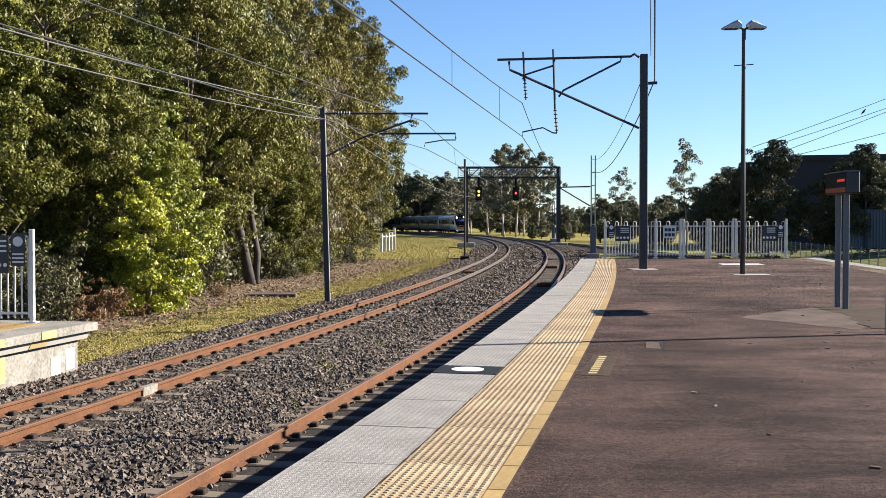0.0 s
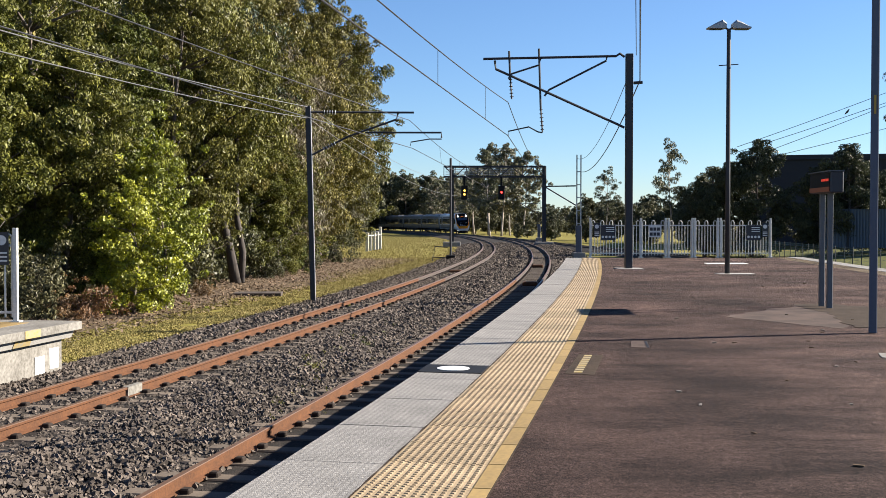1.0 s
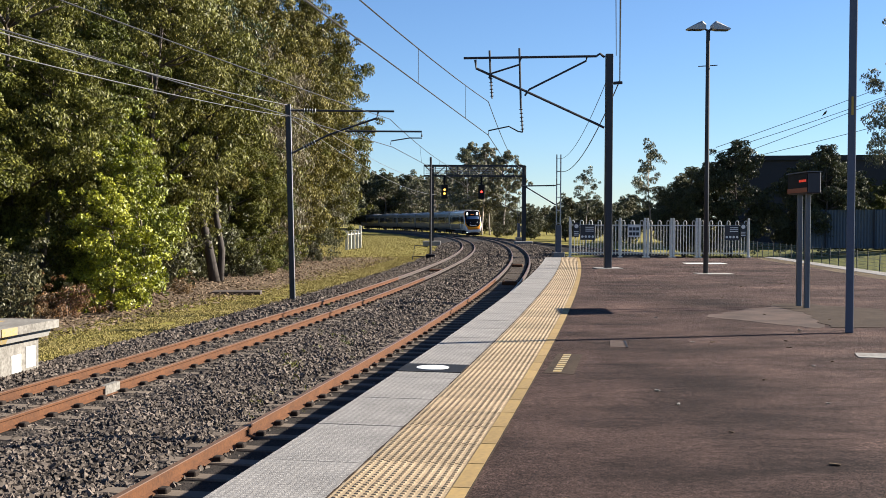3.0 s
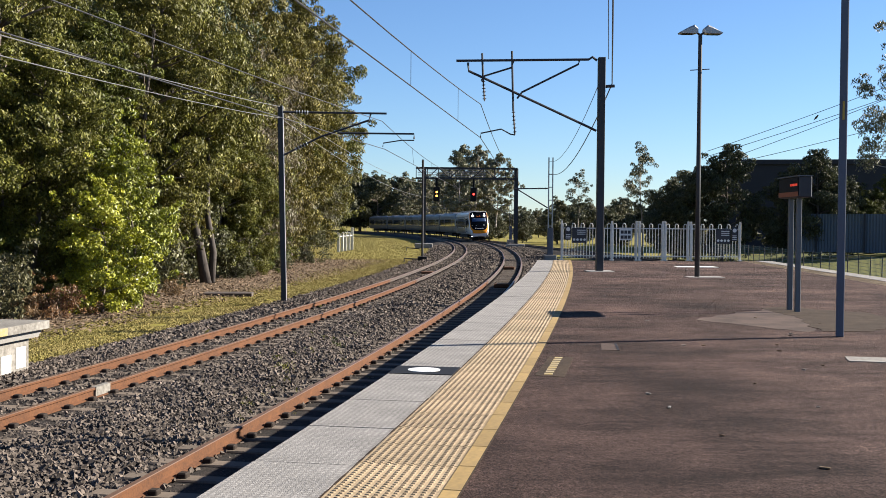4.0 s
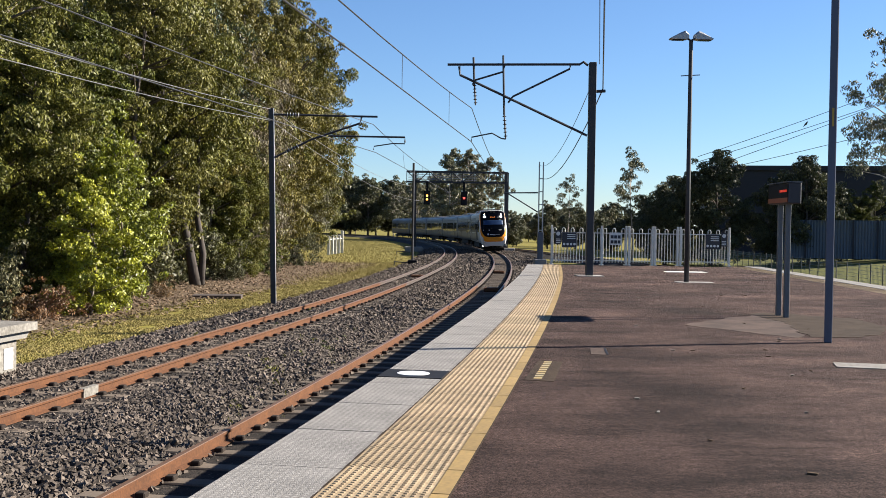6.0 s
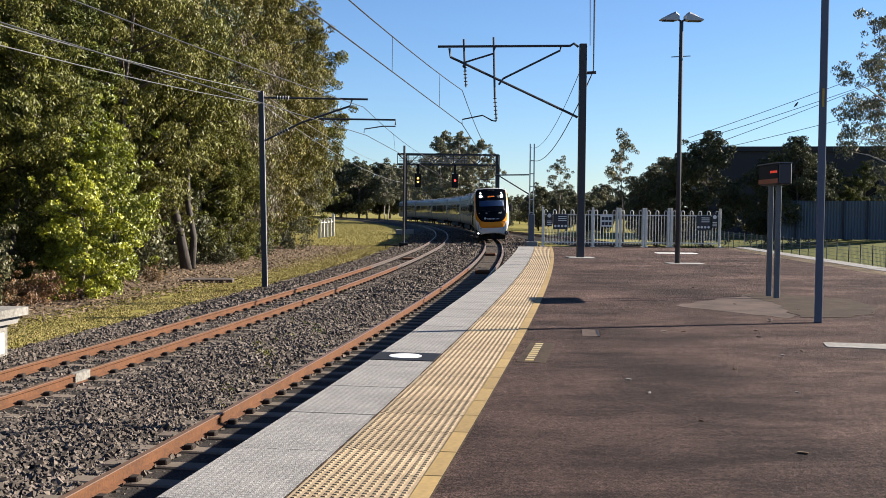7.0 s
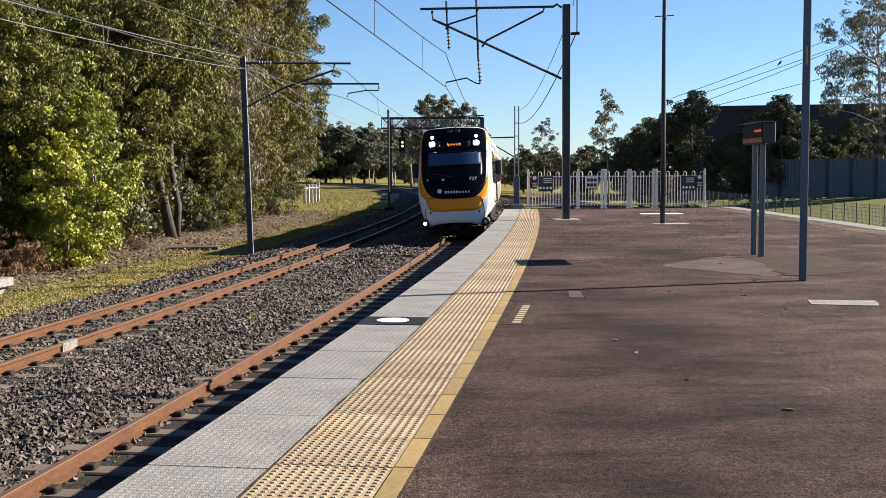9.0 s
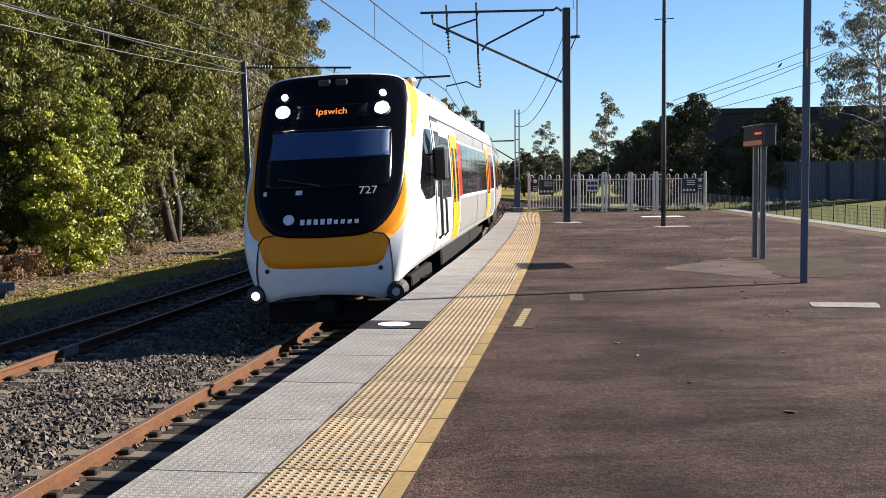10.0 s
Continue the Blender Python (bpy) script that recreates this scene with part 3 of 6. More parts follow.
def left_mast():
    x, y = -3.95, 36.6
    root = tagged(empty("catenary_mast", pose(x, y, -1.35, 0, -1.35, 0)), "weathered steel overhead line mast standing in the grass", "catenary mast")
    h = 6.78
    bm = boxes((-0.075, 0.088, -0.08, 0.08, 0, h), bevel=0.006)
    part("column", bm, M["steel_dark"], root)
    # added pale strip: sunlight on the right edge, put in as a lighter material
    part("flange", boxes((0.088, 0.104, -0.075, 0.075, 0.0, h)), M["galv"], root, "pale strip painting the sunlit edge of the mast")
    part("footing", boxes((-0.3, 0.3, -0.3, 0.3, -0.2, 0.08), bevel=0.02), M["concrete"], root)
    part("top_arm", tubes(([(0.1, 0, 6.57), (3.6, 0, 6.48)], 0.035)), M["steel_dark"], root)
    part("diagonal_arm", tubes(([(0.1, 0, 5.12), (1.35, 0, 5.72), (3.0, 0, 6.26), (3.06, 0, 6.47)], 0.035)), M["steel_dark"], root)
    part("steady_arm", tubes(([(1.92, 0, 5.84), (4.52, 0, 5.78), (4.52, 0, 5.60)], 0.032)), M["steel_dark"], root)
    part("registration_arm", tubes(([(4.52, 0, 5.56), (4.1, 0, 5.57), (3.47, 0, 5.48), (3.45, 0, 5.36)], 0.02)), M["steel_dark"], root)
    for a, b in (((0.5, 0, 6.56), (1.0, 0, 6.545)), ((0.45, 0, 5.29), (0.95, 0, 5.53))):
        bm = bmesh.new()
        insulator(bm, a, b, 5, 0.085)
        part("insulator", bm, M["galv"], root, "pale ribbed insulator")
    return root


def lamp_post(x, y):
    root = tagged(empty("platform_lamp", pose(x, y, 0)), "tall dark platform lamp with two pale floodlight heads", "street lamp")
    part("pole", tubes(([(0, 0, 0), (0, 0, 3.0), (0, 0, 6.9), (0, 0, 7.03)], [0.075, 0.068, 0.058, 0.058])), M["steel_dark"], root, smooth=True)
    part("base_plate", boxes((-0.3, 0.75, -0.28, 0.28, -0.05, 0.016), bevel=0.006), M["concrete"], root, "pale concrete footing")
    part("cross_bar", tubes(([(-0.28, 0, 5.98), (0.28, 0, 6.02)], 0.014)), M["steel_dark"], root)
    for sx in (-1, 1):
        bm = bmesh.new()
        prof = [(0.10, 0.0), (0.10, 0.14), (0.20, 0.23), (0.34, 0.17), (0.62, 0.02), (0.60, -0.02), (0.2, -0.02)]
        rings = [[bm.verts.new((sx * px, yy, 7.04 + pz)) for px, pz in prof] for yy in (-0.16, -0.12, 0.12, 0.16)]
        for v in rings[0] + rings[-1]:
            v.co.z = 7.04 + (v.co.z - 7.04) * 0.75
        for u, w in zip(rings, rings[1:]):
            for k in range(len(prof)):
                bm.faces.new((u[k], u[(k + 1) % len(prof)], w[(k + 1) % len(prof)], w[k]))
        bm.faces.new(rings[0])
        bm.faces.new(rings[-1])
        bmesh.ops.recalc_face_normals(bm, faces=bm.faces[:])
        head = part("lamp_head", bm, M["galv"], root, "pale grey floodlight housing")
        part("bracket", tubes(([(0, 0, 7.0), (sx * 0.14, 0, 7.08)], 0.03)), M["steel_dark"], root)
        part("lens", boxes((min(sx * 0.2, sx * 0.55), max(sx * 0.2, sx * 0.55), -0.1, 0.1, 7.005, 7.018)), M["train_glass"], head)
    return root


def plain_post(x, y):
    root = tagged(empty("steel_post", pose(x, y, 0, 0, 0.0, -22)), "tall blue-grey square steel post on the platform", "post")
    part("post", boxes((-0.052, 0.052, -0.052, 0.052, 0, 7.2), bevel=0.008), M["steel_blue"], root)
    part("tag", boxes((-0.012, 0.016, -0.065, -0.058, 2.95, 3.2)), M["yellow_paint"], root, "small yellow tag")
    return root


def display_sign():
    root = tagged(empty("departure_display", pose(6.97, 18.75, 0, 0, 0, -3)), "electronic platform display on two steel posts with red text", "information display")
    for y in (-0.22, 0.22):
        part("post", boxes((-0.042, 0.042, y - 0.042, y + 0.042, 0, 2.02), bevel=0.006), M["post_steel"], root)
    part("housing", boxes((-0.11, 0.11, -0.58, 0.58, 2.0, 2.36), bevel=0.015), M["sign_navy"], root)
    face = part("display_face", boxes((-0.122, -0.108, -0.55, 0.55, 2.03, 2.34)), M["black_paint"], root)
    part("lower_strip", boxes((-0.128, -0.12, -0.55, 0.55, 2.02, 2.10)), M["sign_orange"], root, "dull orange strip")
    bm = bmesh.new()
    for i in range(5):
        box(bm, -0.127, -0.122, -0.5 + i * 0.08, -0.44 + i * 0.08, 2.2, 2.24)
    part("led_row", bm, M["display_red"], face, "glowing red characters")
    part("hood", boxes((-0.14, 0.12, -0.60, 0.60, 2.36, 2.38)), M["post_steel"], root)
    return root


def signal_gantry():
    y = 121.0
    root = tagged(empty("signal_gantry", pose(0, y, 0)), "dark steel lattice signal gantry over the tracks", "signal gantry")
    x0, x1, zt, zb = 2.6, 13.0, 7.75, 6.6
    for x in (x0, x1):
        part("leg", boxes((x - 0.22, x + 0.22, -0.22, 0.22, -1.4, zt)), M["steel_dark"], root)
        part("footing", boxes((x - 1.0, x + 1.0, -0.6, 0.6, -1.5, -0.75), bevel=0.05), M["concrete"], root)
    for z in (zt, zb):
        for yy in (-0.4, 0.4):
            part("chord", boxes((x0 - 0.9, x1 + 0.1, yy - 0.09, yy + 0.09, z - 0.12, z + 0.06)), M["steel_dark"], root)
    for i in range(9):
        xa, xb = x0 - 0.9 + i * 1.26, x0 - 0.9 + (i + 1) * 1.26
        za, zc = (zb, zt) if i % 2 else (zt, zb)
        part("lattice_bar", tubes(([(xa, -0.4, za), (xb, -0.4, zc)], 0.05), ([(xb, -0.4, zb), (xb, -0.4, zt)], 0.05), ([(xa, -0.4, za), (xa, -0.4, zc)], 0.04)), M["steel_dark"], root)
    for k in range(5):
        z = zb + 0.2 + k * 0.19
        part("walkway_rail", boxes((x0 - 0.7, 9.6, 0.1, 0.14, z, z + 0.05)), M["galv"], root, "grey walkway rail")
    for x, lamps in ((4.0, ((0.0, "signal_yellow"), (-0.42, "signal_yellow"))), (8.15, ((-0.2, "led_red"),))):
        head = part("signal_head", boxes((x - 0.36, x + 0.36, -0.75, -0.5, 4.0, 5.55), (x - 0.12, x + 0.12, -0.6, -0.4, 5.5, 6.6), bevel=0.03), M["black_paint"], root, "black signal head")
        for dz, m in lamps:
            bm = bmesh.new()
            tube(bm, [(x, -0.79, 5.0 + dz), (x, -0.75, 5.0 + dz)], 0.115, 12)
            part("signal_lamp", bm, M[m], head, "glowing yellow lamp" if m == "signal_yellow" else "glowing red lamp")
    return root


def slim_pole():
    root = tagged(empty("line_pole", pose(1.55, 76.0, -1.4)), "slim dark pole beside the curve with a dark base", "pole")
    part("pole", tubes(([(0, 0, 0), (0, 0, 7.4)], 0.08)), M["steel_dark"], root)
    part("base", boxes((-0.32, 0.32, -0.32, 0.32, 0, 0.55), bevel=0.03), M["black_paint"], root)
    part("stay", tubes(([(-1.3, 0.4, 0.1), (-1.1, 0.4, 1.15), (-0.2, 0, 1.1)], 0.04), ([(-1.3, 0.4, 0.4), (-0.2, 0, 0.35)], 0.035)), M["steel_dark"], root)
    return root


def twin_mast(x, y, z0, h, arm=True, mat=M["galv"], label="twin-channel steel overhead line mast on a concrete block"):
    root = tagged(empty("catenary_mast", pose(x, y, z0)), label, "catenary mast")
    for dx in (-0.14, 0.14):
        part("channel", boxes((dx - 0.035, dx + 0.035, -0.07, 0.07, 0, h)), mat, root)
    for k in range(1, int(h / 0.9)):
        part("lacing_plate", boxes((-0.1, 0.1, -0.08, 0.08, k * 0.9, k * 0.9 + 0.06)), mat, root)
    part("sleeve", boxes((-0.20, 0.20, -0.12, 0.12, 0.3, 2.6), bevel=0.02), M["steel_blue"], root)
    part("block", boxes((-0.42, 0.42, -0.4, 0.4, 0, 0.72), bevel=0.04), M["concrete"], root, "pale concrete block")
    if arm:
        part("cantilever", tubes(([(-0.2, 0, 5.35), (-2.6, 0, 5.3)], 0.045), ([(-0.2, 0, 4.0), (-2.3, 0, 5.25)], 0.045)), M["steel_dark"], root)
        bm = bmesh.new()
        insulator(bm, (-0.25, 0, 5.35), (-0.95, 0, 5.33), 5, 0.09)
        part("insulator", bm, M["insulator"], root)
    return root


main_mast()
left_mast()
lamp_post(8.6, 30.8)
plain_post(6.0, 14.4)
display_sign()
signal_gantry()
slim_pole()
twin_mast(10.42, 74.5, -1.35, 7.5)
twin_mast(14.9, 145.0, -1.35, 5.8, mat=M["steel_dark"], label="distant steel overhead line mast beside the junction")

# ---- wires ----


def wire(pts, r=0.012, mat=None, name="overhead_wire", label="thin dark overhead wire", sag=0.0):
    """A wire through points, with sag between them."""
    full = []
    for a, b in zip(pts, pts[1:]):
        a, b = Vector(a), Vector(b)
        n = 14 if sag else 1
        for i in range(n):
            u = i / n
            p = a.lerp(b, u)
            p.z -= sag * 4 * u * (1 - u)
            full.append(p)
    full.append(Vector(pts[-1]))
    bm = bmesh.new()
    tube(bm, full, r, 5)
    return tagged(ob_mesh(name, bm, mat or M["wire"]), label, "wire", "overhead wires")


def build_wires():
    # near track: catenary and contact wire
    near_c, near_m = Vector((2.52, 34.2, 4.24)), Vector((2.52, 34.2, 5.3))
    nxt_c, nxt_m = arc(s_at(75), -0.1, 4.2), arc(s_at(75), 0.1, 5.2)
    prv_c, prv_m = Vector((-7.1, -18, 4.24)), Vector((-7.1, -18, 5.3))
    wire([prv_c, near_c, nxt_c, arc(s_at(121), 0, 4.2), arc(s_at(170), -0.2, 4.2), arc(s_at(230), 0, 4.2)], 0.013, label="contact wire over the platform track")
    wire([prv_m, near_m, nxt_m, arc(s_at(121), 0, 5.2), arc(s_at(170), 0.1, 5.2), arc(s_at(230), 0, 5.2)], 0.013, sag=0.5, label="catenary wire over the platform track")
    for u in (0.60, 0.757, 0.895):
        a, b = prv_c.lerp(near_c, u), prv_m.lerp(near_m, u)
        b.z -= 0.5 * 4 * u * (1 - u)
        wire([a, b], 0.006, name="dropper", label="thin dropper between the wires")
    # far track
    far_c, far_m = Vector((-0.55, 36.6, 4.0)), Vector((-0.65, 36.6, 4.95))
    wire([arc(s_at(-18), -4.9, 4.2), far_c, arc(s_at(76), -4.1, 4.1), arc(s_at(121), -4.2, 4.1), arc(s_at(170), -4.2, 4.1), arc(s_at(230), -4.2, 4.1)], 0.012, label="contact wire over the far track")
    wire([arc(s_at(-18), -4.9, 5.3), far_m, arc(s_at(76), -4.1, 5.0), arc(s_at(121), -4.2, 5.0), arc(s_at(170), -4.2, 5.0), arc(s_at(230), -4.2, 5.0)], 0.012, sag=0.3, label="catenary wire over the far track")
    for u in (0.25, 0.5, 0.75):
        a, b = far_c.lerp(arc(s_at(76), -4.1, 4.1), u), far_m.lerp(arc(s_at(76), -4.1, 5.0), u)
        b.z -= 0.3 * 4 * u * (1 - u)
        wire([a, b], 0.006, name="dropper", label="thin dropper between the wires")
    # feeders along the tree side
    wire([(-11.5, -14.0, 4.6), (-4.1, 36.6, 5.40), arc(s_at(90), -7.2, 4.9)], 0.011, M["wire_light"], sag=0.55, label="pale feeder wire along the trees")
    wire([(-10.9, -14.0, 4.3), (-4.1, 36.6, 5.02), arc(s_at(90), -6.8, 3.7)], 0.010, M["wire_light"], sag=0.6, label="pale feeder wire along the trees")
    # feeders from the platform mast
    wire([(0.98, 5.0, 6.1), (6.72, 34.2, 6.0)], 0.02, label="feeder wire over the platform")
    wire([(0.90, 5.0, 7.0), (6.6, 34.2, 6.8)], 0.012, label="feeder wire over the platform")
    wire([(6.72, 34.2, 6.0), (10.5, 74.5, 5.0)], 0.02, sag=0.9, label="feeder wire from the platform mast")
    wire([(6.3, 34.2, 6.0), (10.3, 74.5, 5.9)], 0.012, sag=0.8, label="feeder wire from the platform mast")
    # power lines beyond the trees
    for z0, z1 in ((7.8, 14.3), (7.36, 13.3), (6.5, 13.3), (6.3, 10.7)):
        wire([(25.9, 90.0, z0), (43.4, 90.0, z1)], 0.024, M["wire_light"], sag=0.12, name="power_line", label="thin power line across the sky")


build_wires()

# ---- fences and signs ----


def notice(parent, x, y, z0, z1, w, style):
    """A dark notice board with plain bars and round marks."""
    nb = part("notice_board", boxes((x - w / 2, x + w / 2, y - 0.05, y - 0.035, z0, z1)), M["sign_navy"] if style != "white" else M["sign_white"], parent, "dark blue notice" if style != "white" else "white notice")
    ink = M["sign_white"] if style != "white" else M["sign_navy"]
    h = z1 - z0
    def mark(*b):
        part("notice_mark", boxes(b), ink, nb)

    def disc(cx, cz, r):
        part("notice_mark", tubes(([(cx, y - 0.054, cz), (cx, y - 0.05, cz)], r), seg=12), ink, nb)

    if style == "rules":
        for i in range(4):
            disc(x - w * 0.36 + i * w * 0.24, z0 + h * 0.22, w * 0.085)
        for i in range(3):
            mark(x - w * 0.15, x + w * 0.42, y - 0.054, y - 0.05, z1 - h * (0.18 + 0.13 * i), z1 - h * (0.13 + 0.13 * i))
    elif style == "no":
        disc(x, z1 - h * 0.25, w * 0.36)
        for i in range(3):
            mark(x - w * 0.4, x + w * 0.4, y - 0.054, y - 0.05, z0 + h * (0.1 + 0.12 * i), z0 + h * (0.15 + 0.12 * i))
    else:
        for i in range(2):
            for k in range(3):
                mark(x - w * 0.42 + k * w * 0.29, x - w * 0.18 + k * w * 0.29, y - 0.054, y - 0.05, z0 + h * (0.12 + 0.4 * i), z0 + h * (0.38 + 0.4 * i))
    return nb


def picket_fence(m, length, posts, label, notices, h=1.57, pitch=0.125):
    """Welded tube fence: square posts, two rails, pickets joined in pairs by hoops."""
    root = tagged(empty("platform_fence", m), label, "fence")
    for x in posts:
        part("post", boxes((x - 0.04, x + 0.04, -0.04, 0.04, 0, h + 0.09), bevel=0.006), M["white_paint"], root)
        part("foot", boxes((x - 0.09, x + 0.09, -0.09, 0.09, -0.02, 0.02)), M["white_paint"], root)
    for a, b in zip(posts, posts[1:]):
        for z in (0.17, h - 0.22):
            part("rail", boxes((a + 0.04, b - 0.04, -0.02, 0.02, z - 0.02, z + 0.02)), M["white_paint"], root)
        n = max(2, int(round((b - a) / pitch)))
        xs = [a + (b - a) * (k + 0.5) / n for k in range(n)]
        k = 0
        while k < n:
            if k + 1 < n and k % 3 == 0:
                x0, x1 = xs[k], xs[k + 1]
                c, r = (x0 + x1) / 2, (x1 - x0) / 2
                pts = [(x0, 0, 0.08), (x0, 0, h - 0.08)] + [(c - r * math.cos(math.pi * j / 6), 0, h - 0.08 + r * math.sin(math.pi * j / 6)) for j in range(1, 6)] + [(x1, 0, h - 0.08), (x1, 0, 0.08)]
                part("hoop_picket", tubes((pts, 0.017), seg=6), M["white_paint"], root)
                k += 2
            else:
                part("picket", tubes(([(xs[k], 0, 0.08), (xs[k], 0, h - 0.22)], 0.017), seg=6), M["white_paint"], root)
                k += 1
    for x, z0, z1, w, style in notices:
        notice(root, x, 0, z0, z1, w, style)
    return root


picket_fence(pose(6.85, 45.45, 0, 0, 0, 1.0), 7.75, [0, 2.16, 3.22, 3.34, 4.36, 4.46, 5.46, 5.58, 7.72],
             "white tubular steel fence with hooped tops and double gate",
             [(0.27, 0.85, 1.45, 0.24, "no"), (0.75, 0.72, 1.36, 0.62, "rules"), (2.75, 0.85, 1.38, 0.52, "white"), (6.98, 0.72, 1.36, 0.62, "rules"), (7.47, 0.85, 1.45, 0.24, "no")])


def far_platform():
    """The end of the opposite platform, with its own hooped fence."""
    root = tagged(empty("opposite_platform"), "pale rendered concrete end of the opposite platform with worn yellow stripes", "platform", kind="structure")
    s1 = s_at(18.1)
    D = -0.03
    swept("deck", [(-6.02 + D, -0.34), (-6.02 + D, -0.2), (-14.0, -0.2), (-14.0, -0.34)], s1 - 12, s1, 1.0, M["pale_render"], root)
    swept("moulding", [(-6.16 + D, -0.48), (-6.10 + D, -0.34), (-13.9, -0.34), (-13.9, -0.48)], s1 - 12, s1 - 0.12, 1.0, M["concrete"], root)
    swept("wall", [(-6.26 + D, -1.5), (-6.26 + D, -0.48), (-13.8, -0.48), (-13.8, -1.5)], s1 - 12, s1 - 0.28, 1.0, M["pale_render"], root)
    for i in range(3):
        b0 = s1 - 2.0 - i * 1.5
        swept("yellow_stripe", [(-6.008 + D, -0.335), (-6.008 + D, -0.205), (-6.03 + D, -0.205), (-6.03 + D, -0.335)], b0 + 0.15, b0 + 0.62, 1.0, M["yellow_worn"], root)
        swept("yellow_stripe", [(-6.148 + D, -0.475), (-6.09 + D, -0.345), (-6.13 + D, -0.345), (-6.17 + D, -0.475)], b0, b0 + 0.5, 1.0, M["yellow_worn"], root)
        swept("yellow_stripe", [(-6.25 + D, -0.95), (-6.25 + D, -0.50), (-6.27 + D, -0.50), (-6.27 + D, -0.95)], b0 - 0.9, b0 - 0.5, 1.0, M["yellow_worn"], root)
    for u, z0, z1 in ((0.40, -0.98, -0.62), (0.86, -1.02, -0.72)):
        swept("white_daub", [(-6.25 + D, z0), (-6.25 + D, z1), (-6.27 + D, z1), (-6.27 + D, z0)], s1 - u - 0.3, s1 - u, 1.0, M["white_paint"], root)
    swept("sand_strip", [(-6.75 + D, -0.2), (-6.75 + D, -0.195), (-8.2, -0.195), (-8.2, -0.2)], s1 - 12, s1 - 0.5, 1.0, M["yellow_edge"], root)
    root.location.z = -0.07


far_platform()
picket_fence(pose(-7.3, 19.05, -0.27, 0, 0, 180), 4.0, [0, 2.1, 4.2], "white hooped steel fence with safety notices on the opposite platform", [])


def left_notices():
    root = tagged(empty("safety_notice", pose(-7.3, 19.05, -0.27)), "dark safety notices fixed to the white fence", "notice board")
    notice(root, -0.22, -0.02, 1.01, 1.59, 0.25, "no")
    notice(root, -0.60, -0.02, 0.88, 1.56, 0.42, "rules")


left_notices()


def wire_fence():
    root = tagged(empty("wire_fence"), "low wire mesh fence on thin dark posts along the lawn", "fence")
    for i in range(44):
        y = 22 + i * 1.5
        x = right_edge(y) + 4.0
        part("post", tubes(([(x, y, -1.3), (x + random.uniform(-0.06, 0.06), y, 0.28)], 0.022), seg=6), M["steel_dark"], root)
    for z in (-0.5, -0.35, -0.2, -0.05, 0.10, 0.22):
        pts = [(right_edge(22 + i * 1.5) + 4.0, 22 + i * 1.5, z) for i in range(44)]
        part("strand", tubes((pts, 0.006), seg=4), M["mesh_green"], root)
    bm = bmesh.new()
    for i in range(430):
        y = 22 + i * 0.15
        x = right_edge(y) + 4.0
        tube(bm, [(x, y, -0.6), (x, y, 0.22)], 0.005, 3, False)
    tagged(part("mesh_panel", bm, M["mesh_green"], root), kind="stuff")


wire_fence()


def steel_fence():
    root = tagged(empty("panel_fence"), "tall dark blue ribbed steel panel fence behind the lawn", "fence")
    x0, y0, x1, y1 = 29.6, 79.9, 72.0, 60.0
    n = 28
    d = Vector((x1 - x0, y1 - y0, 0)) / n
    ang = math.degrees(math.atan2(d.y, d.x))
    L = d.length
    for i in range(n):
        p = Vector((x0, y0, 0)) + d * i
        bm = bmesh.new()
        k = 8
        vs = []
        for j in range(k * 2 + 1):
            u = j * L / (k * 2)
            vs.append((u, 0.03 if j % 2 else -0.03))
        lo = [bm.verts.new((u, v, -0.4)) for u, v in vs]
        hi = [bm.verts.new((u, v, 2.45)) for u, v in vs]
        for j in range(len(vs) - 1):
            bm.faces.new((lo[j], lo[j + 1], hi[j + 1], hi[j]))
        ob = part("panel", bm, M["shed_blue"], root)
        ob.matrix_world = pose(p.x, p.y, 0, 0, 0, ang)
        ob = part("post", boxes((-0.06, 0.06, -0.09, 0.09, -0.4, 2.5)), M["wall_dark"], root)
        ob.matrix_world = pose(p.x, p.y, 0, 0, 0, ang)


steel_fence()


def building():
    root = tagged(empty("warehouse", pose(38, 112, 0, 0, 0, -14)), "large dark blue-grey warehouse with a pale roof edge behind trees", "building")
    part("wall", boxes((-4, 70, 0, 30, -1.0, 8.0)), M["wall_dark"], root)
    part("parapet", boxes((-4.2, 18, -0.25, 30, 8.0, 8.5)), M["wall_dark"], root)
    part("roof", boxes((18, 70.3, -0.6, 30, 8.0, 8.2)), M["roof_grey"], root)
    for i in range(12):
        w = part("window", boxes((2 + i * 4.6, 4.6 + i * 4.6, -0.06, 0.0, 1.5, 5.2)), M["train_glass"], root, "dark window band")
        part("frame", boxes((2 + i * 4.6, 4.6 + i * 4.6, -0.09, -0.06, 3.2, 3.3)), M["shed_blue"], w)


building()


def white_paling():
    root = tagged(empty("paling_fence"), "short pale concrete paling fence beside the trees", "fence")
    for i in range(5):
        y = 100 + i * 2.0
        x = -5.75 + i * 0.22
        part("pale", boxes((x - 0.13, x + 0.13, y - 0.1, y + 0.1, -1.4, 0.55 + (0.45 if i > 3 else 0)), bevel=0.02), M["white_paint"], root)
    part("cap_rail", tubes(([(-5.75, 100, 0.2), (-4.87, 108, 0.2)], 0.04)), M["white_paint"], root)


white_paling()

# ---- the train ----
BODY = [(0.0, 0.86), (1.10, 0.86), (1.25, 0.95), (1.33, 1.2), (1.36, 1.6), (1.36, 2.5), (1.33, 3.05), (1.28, 3.45), (1.17, 3.80), (0.84, 3.97), (0.0, 4.02)]
